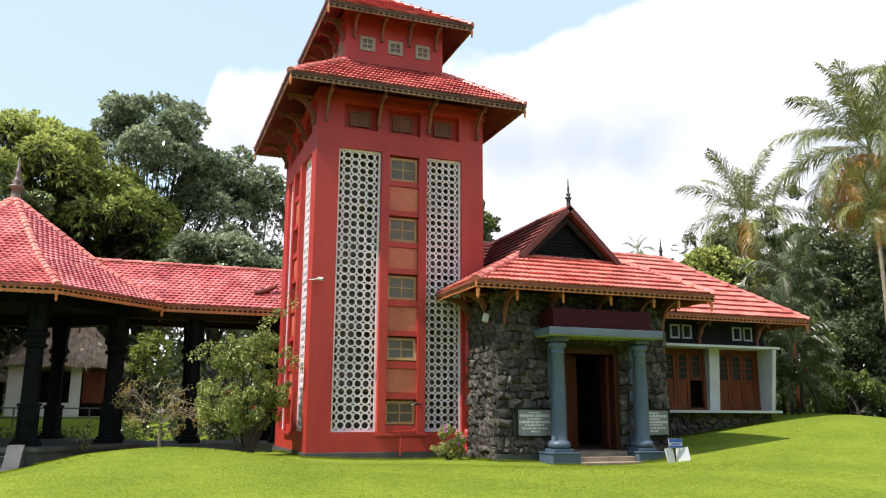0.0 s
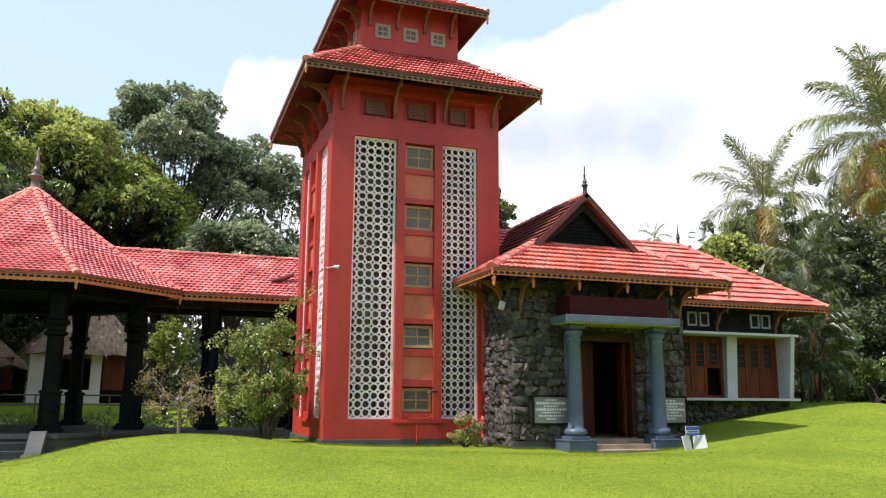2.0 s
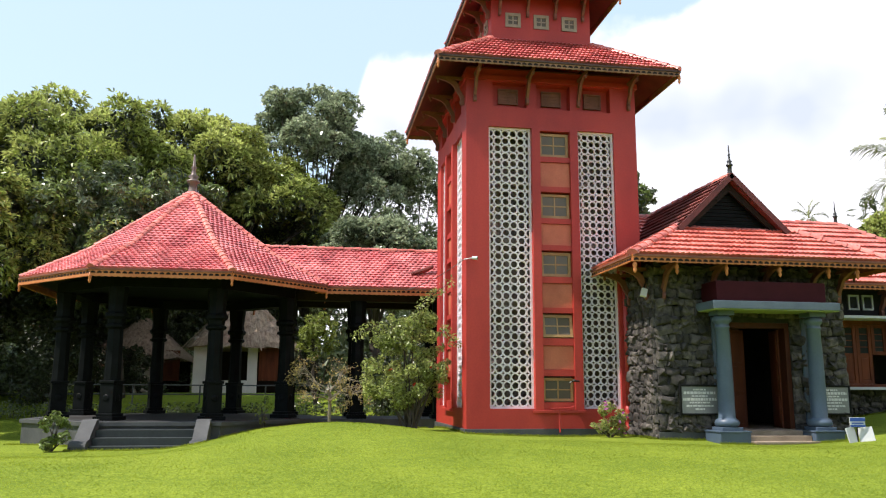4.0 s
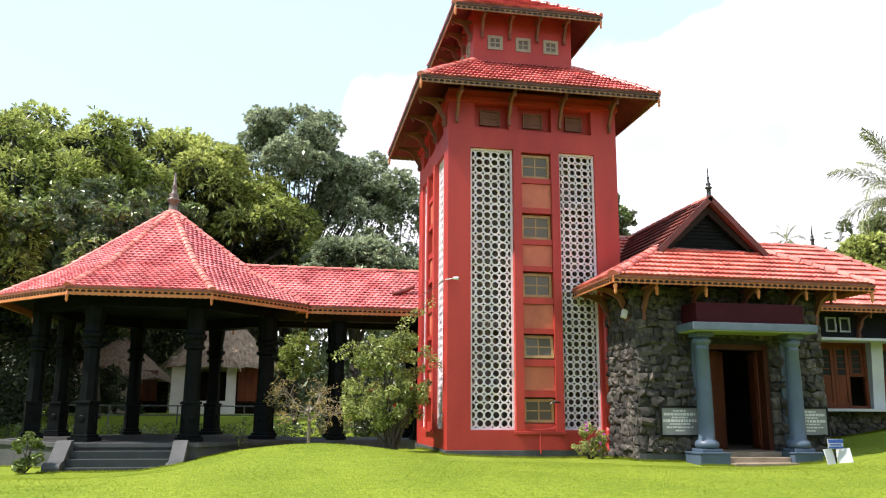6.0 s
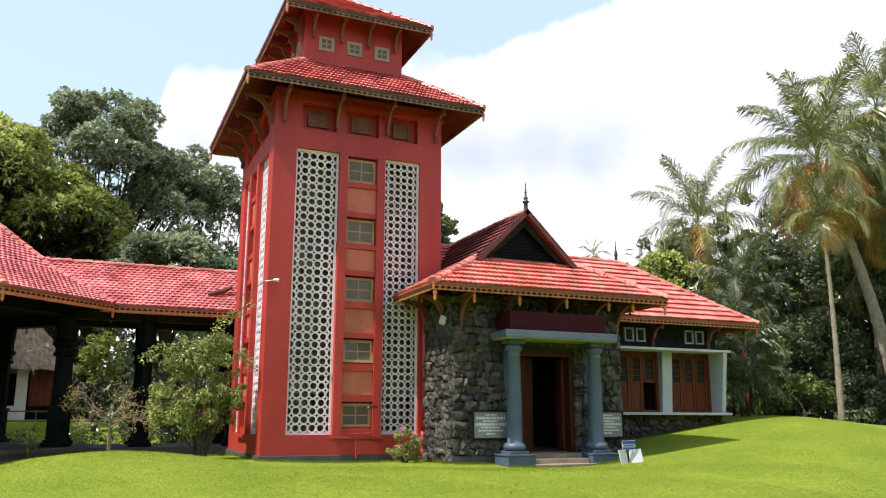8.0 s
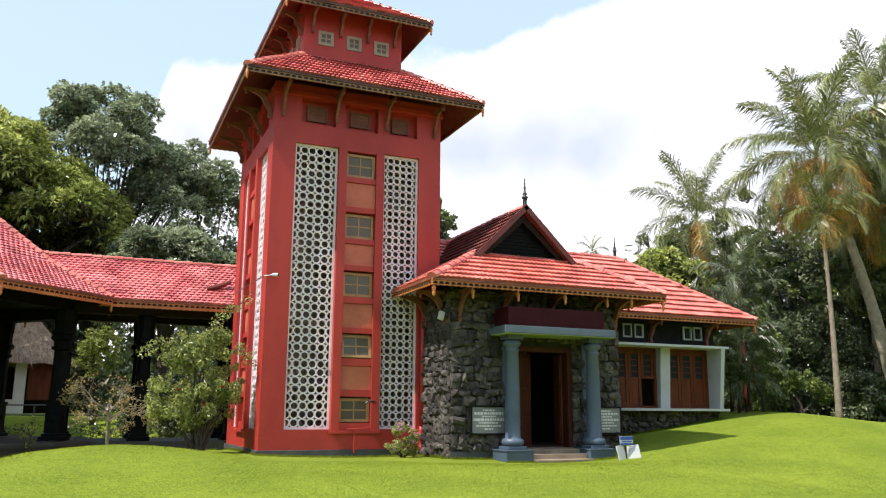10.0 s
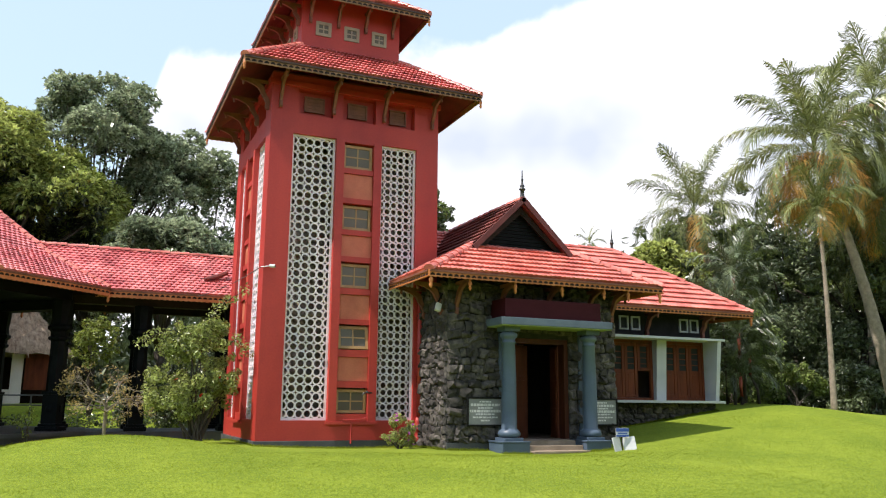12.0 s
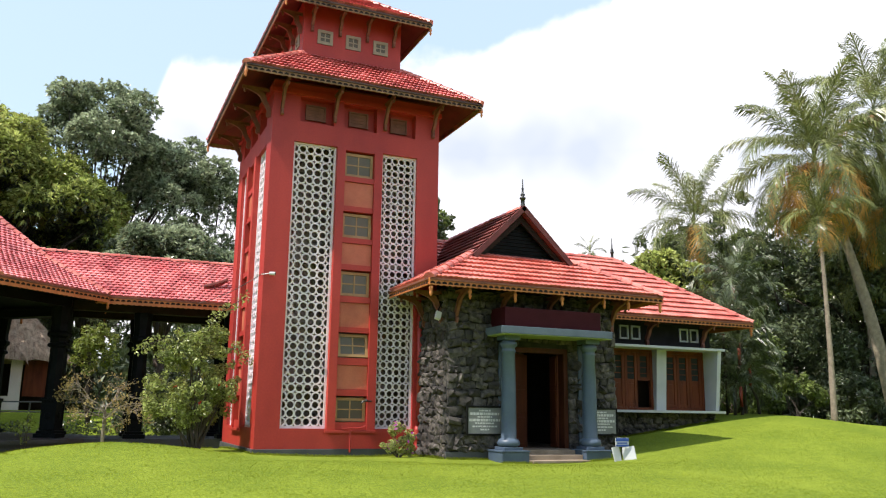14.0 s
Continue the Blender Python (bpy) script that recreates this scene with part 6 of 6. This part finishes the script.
broad_tree(36, -8.5, 29.0, 10.0, 5.5, 4.0, "dark leafy tree behind the huts", M_LEAF_D, M_LEAF, 17500, .32, 83)
tufted_tree(37, -17.0, 11.5, [(0, 0, 6.4, 4.6, 4.0, 2.7)], "leafy tree with long glossy leaves beside the pavilion", M_LEAF_M, 60, 3900, 8, .27, .32, .3, 12000, .25)
broad_tree(38, 10.9, 17.0, 10.9, 2.5, 3.6, "small round tree behind the roofs", M_LEAF_D, M_LEAF, 16000, .28, 90)
tufted_tree(40, 18.3, 7.6, [(0, 0, 5.9, 2.0, 1.8, 1.7)], "round leafy tree with bright green top", M_LEAF_M, 30, 1500, 8, .24, .42, .12, 3000, .30, .2)

# the wood beyond the lawn
for i, (x, y, h, r) in enumerate(((23.5, 10.5, 9.5, 3.6), (27.5, 6.0, 10.5, 3.8), (31.5, 2.5, 10.5, 3.8), (30.0, 12.0, 12.5, 4.6), (36, 6, 12.0, 4.6), (30.0, 19.0, 9.8, 4.2), (37, -3, 11, 4.4), (20.5, 7.5, 5.2, 2.2), (28.2, 16, 12.5, 4.4))):
    broad_tree(50 + i, x, y, h, r, h * .42, "dark leafy tree at the edge of the wood", M_LEAF_D, M_LEAF if i % 3 == 0 else None, 13000, .27, 40, .2, low=.10)
for i, (x, y, h) in enumerate(((19.2, 4.8, 2.6), (22, 4.4, 1.9), (24.5, 3.6, 2.2), (27.0, 2.0, 1.8), (29.5, 0, 2.2), (31.0, -3.0, 2.0))):
    bush("undergrowth_bush", "dark green undergrowth bush at the edge of the lawn", x, y, 1.6, 1.2, h, 2200, .20, M_LEAF if i % 2 else M_LEAF_D, 70 + i, 8, 18)

def palm_at(seed, base, crown, *rest, **kw):
    return palm(seed, (*base, ground_z(*base) - .15), crown, *rest, **kw)


palm_at(81, (22.9, 8.4), (21.3, 8.9, 9.6), 3.6, 26, "coconut palm with green arching fronds", 1, leaf=.95)
palm_at(82, (24.1, 1.6), (22.0, 2.6, 10.9), 4.6, 36, "leaning coconut palm with orange dead fronds", 8, .2, .7, leaf=1.1)
palm_at(83, (29.0, 4.6), (26.6, 3.3, 14.1), 4.0, 26, "tall coconut palm with green fronds", 2, leaf=1.0)
palm_at(88, (29.6, .6), (27.4, .2, 13.9), 4.0, 26, "coconut palm with heavy green crown", 3, leaf=.95)
palm_at(89, (28.0, 1.4), (25.6, 2.0, 9.4), 3.8, 28, "coconut palm with heavy green crown", 6, leaf=.95)
palm_at(90, (31.0, 4.0), (28.0, 4.9, 9.6), 3.8, 26, "coconut palm with heavy green crown", 3, leaf=.95)
palm(84, (24.4, 22.0, 0), (24.4, 22.0, 10.8), 1.2, 11, "distant small coconut palm", 0, nuts=False, leaf=.3)
palm_at(85, (20.45, 1.3), (20.4, 1.25, 8.2), 2.0, 14, "slender palm with straight pale trunk", 1, .085, .1, False)
palm_at(87, (26.5, 4.5), (26.8, 4.6, 7.4), 2.8, 18, "young palm with drooping fronds", 1, .12, .1, False)
cane_palm(91, 17.5, 2.6, [(0, 0, 4.1, 2.2), (.5, .4, 3.3, 2.0), (-.5, .2, 2.8, 1.9), (-.7, -.4, 1.7, 1.7), (.3, -.5, 1.0, 1.6), (-.6, -.6, .3, 1.5)], "clump of cane palms with red sheaths beside the wing")


def far_woods():
    """The ring of trees that closes the view all round, as one mass of foliage."""
    rng = np.random.default_rng(99)
    cs, rs = [], []
    for k in range(760):
        # full circle: the half behind the camera is unseen, added to block low sky
        a = rng.uniform(0, 2 * math.pi)
        d = rng.uniform(44, 62)
        x, y = -4 + math.cos(a) * d, -8 + math.sin(a) * d
        h = rng.uniform(.5, 8.5) * (1.1 - .12 * math.cos(a * 3))
        if abs(a - 1.556) < .02 and h > 3.6:
            continue
        cs.append((x, y, h))
        rs.append(rng.uniform(1.6, 3.0))
    v = leaves(rng, cs, rs, 100000, .9, .2)
    ob = leaf_object("far_woods", v, M_LEAF_D, None)
    tagged(ob, "dense dark green woods in the distance, continued unseen behind the camera", "woods", kind="stuff")


far_woods()
broad_tree(46, -11.2, 14.4, 9.2, 4.0, 3.0, "dark leafy tree shading the pavilion", M_LEAF_D, M_LEAF, 28000, .26, 110, .22, low=.36)


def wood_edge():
    """One bumpy dark sheet behind the leaves, standing for the shade inside the far woods."""
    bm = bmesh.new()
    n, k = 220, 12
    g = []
    # also carried round unseen behind the camera, against low sky light
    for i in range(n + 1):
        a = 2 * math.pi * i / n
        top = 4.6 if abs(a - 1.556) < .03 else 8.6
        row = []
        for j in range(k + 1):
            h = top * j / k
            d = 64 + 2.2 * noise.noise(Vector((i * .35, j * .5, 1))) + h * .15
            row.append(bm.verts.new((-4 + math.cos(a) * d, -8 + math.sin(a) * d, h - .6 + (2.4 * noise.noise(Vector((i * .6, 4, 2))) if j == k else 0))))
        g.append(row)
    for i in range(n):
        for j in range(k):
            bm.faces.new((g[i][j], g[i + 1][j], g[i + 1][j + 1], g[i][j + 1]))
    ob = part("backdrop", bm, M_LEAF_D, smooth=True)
    tagged(ob, "dark sheet standing for shade inside distant woodland", "woods", kind="structure")


wood_edge()
# these two trees get the near-black leaf to stand for deep shade
broad_tree(41, -17.0, 21.5, 9.5, 4.5, 4.2, "leafy tree beyond the huts, coloured near-black for shade", M_LEAF_SHADE, None, 16000, .36, 70, .3, low=.08)
broad_tree(42, -14.5, 26.0, 10.0, 5.0, 4.4, "leafy tree beyond the huts, coloured near-black for shade", M_LEAF_SHADE, None, 16000, .36, 70, .3, low=.08)
broad_tree(43, -24.5, 13.0, 10.0, 4.6, 4.4, "dark leafy tree beyond the pavilion", M_LEAF_D, M_LEAF, 16000, .34, 70, .3, low=.08)
broad_tree(44, 33.0, 8.0, 12.0, 4.6, 5.6, "dark leafy tree behind the palms", M_LEAF_D, M_LEAF, 15000, .32, 70, .3, low=.08)
for i, (x, y, h) in enumerate(((20.2, 6.0, 4.2), (23.5, 6.8, 4.8), (26.2, 5.2, 4.6), (29.0, 3.4, 5.0), (32, .5, 5.0), (34.5, -3.5, 5.0), (25, 10, 5.5), (17.8, 9.5, 4.5))):
    bush("thicket", "dense dark thicket under the trees", x, y, 2.3, 1.6, h, 4200, .22, M_LEAF_D if i % 3 else M_LEAF, 120 + i, 8, 30, low=.05)
# two in three take the near-black leaf, for shade under the trees
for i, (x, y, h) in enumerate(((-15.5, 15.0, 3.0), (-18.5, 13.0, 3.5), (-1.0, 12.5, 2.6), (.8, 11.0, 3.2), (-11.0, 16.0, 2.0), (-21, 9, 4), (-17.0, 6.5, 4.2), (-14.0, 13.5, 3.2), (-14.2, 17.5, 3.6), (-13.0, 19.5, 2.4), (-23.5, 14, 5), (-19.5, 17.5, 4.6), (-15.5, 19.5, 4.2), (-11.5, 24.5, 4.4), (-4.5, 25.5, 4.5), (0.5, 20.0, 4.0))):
    bush("thicket", "dense dark shrubs behind the pavilion", x, y, 1.7, 1.2, h, 2600, .18, M_LEAF_SHADE if i % 3 else M_LEAF_D, 140 + i, 8, 24, low=.05)

def cable(a, b, sag):
    t = thing("cable", "thin black cable slung between tower and walkway", "cable", a)
    a, b = Vector(a), Vector(b)
    bm = bmesh.new()
    n = 14
    tube(bm, [tuple((b - a) * (i / n) - Vector((0, 0, sag * math.sin(math.pi * i / n)))) for i in range(n + 1)], [.009] * (n + 1), 5)
    part("wire", bm, M_RAIL, t)


cable((-.02, -.03, 4.25), (-.95, 4.86, 4.0), .10)
bush("young_tree", "young light green tree behind the walkway", -3.5, 13.4, .95, .9, 3.9, 2300, .14, M_LEAF_Y, 161, 6, 40, "tree", low=.48)
build_grass()
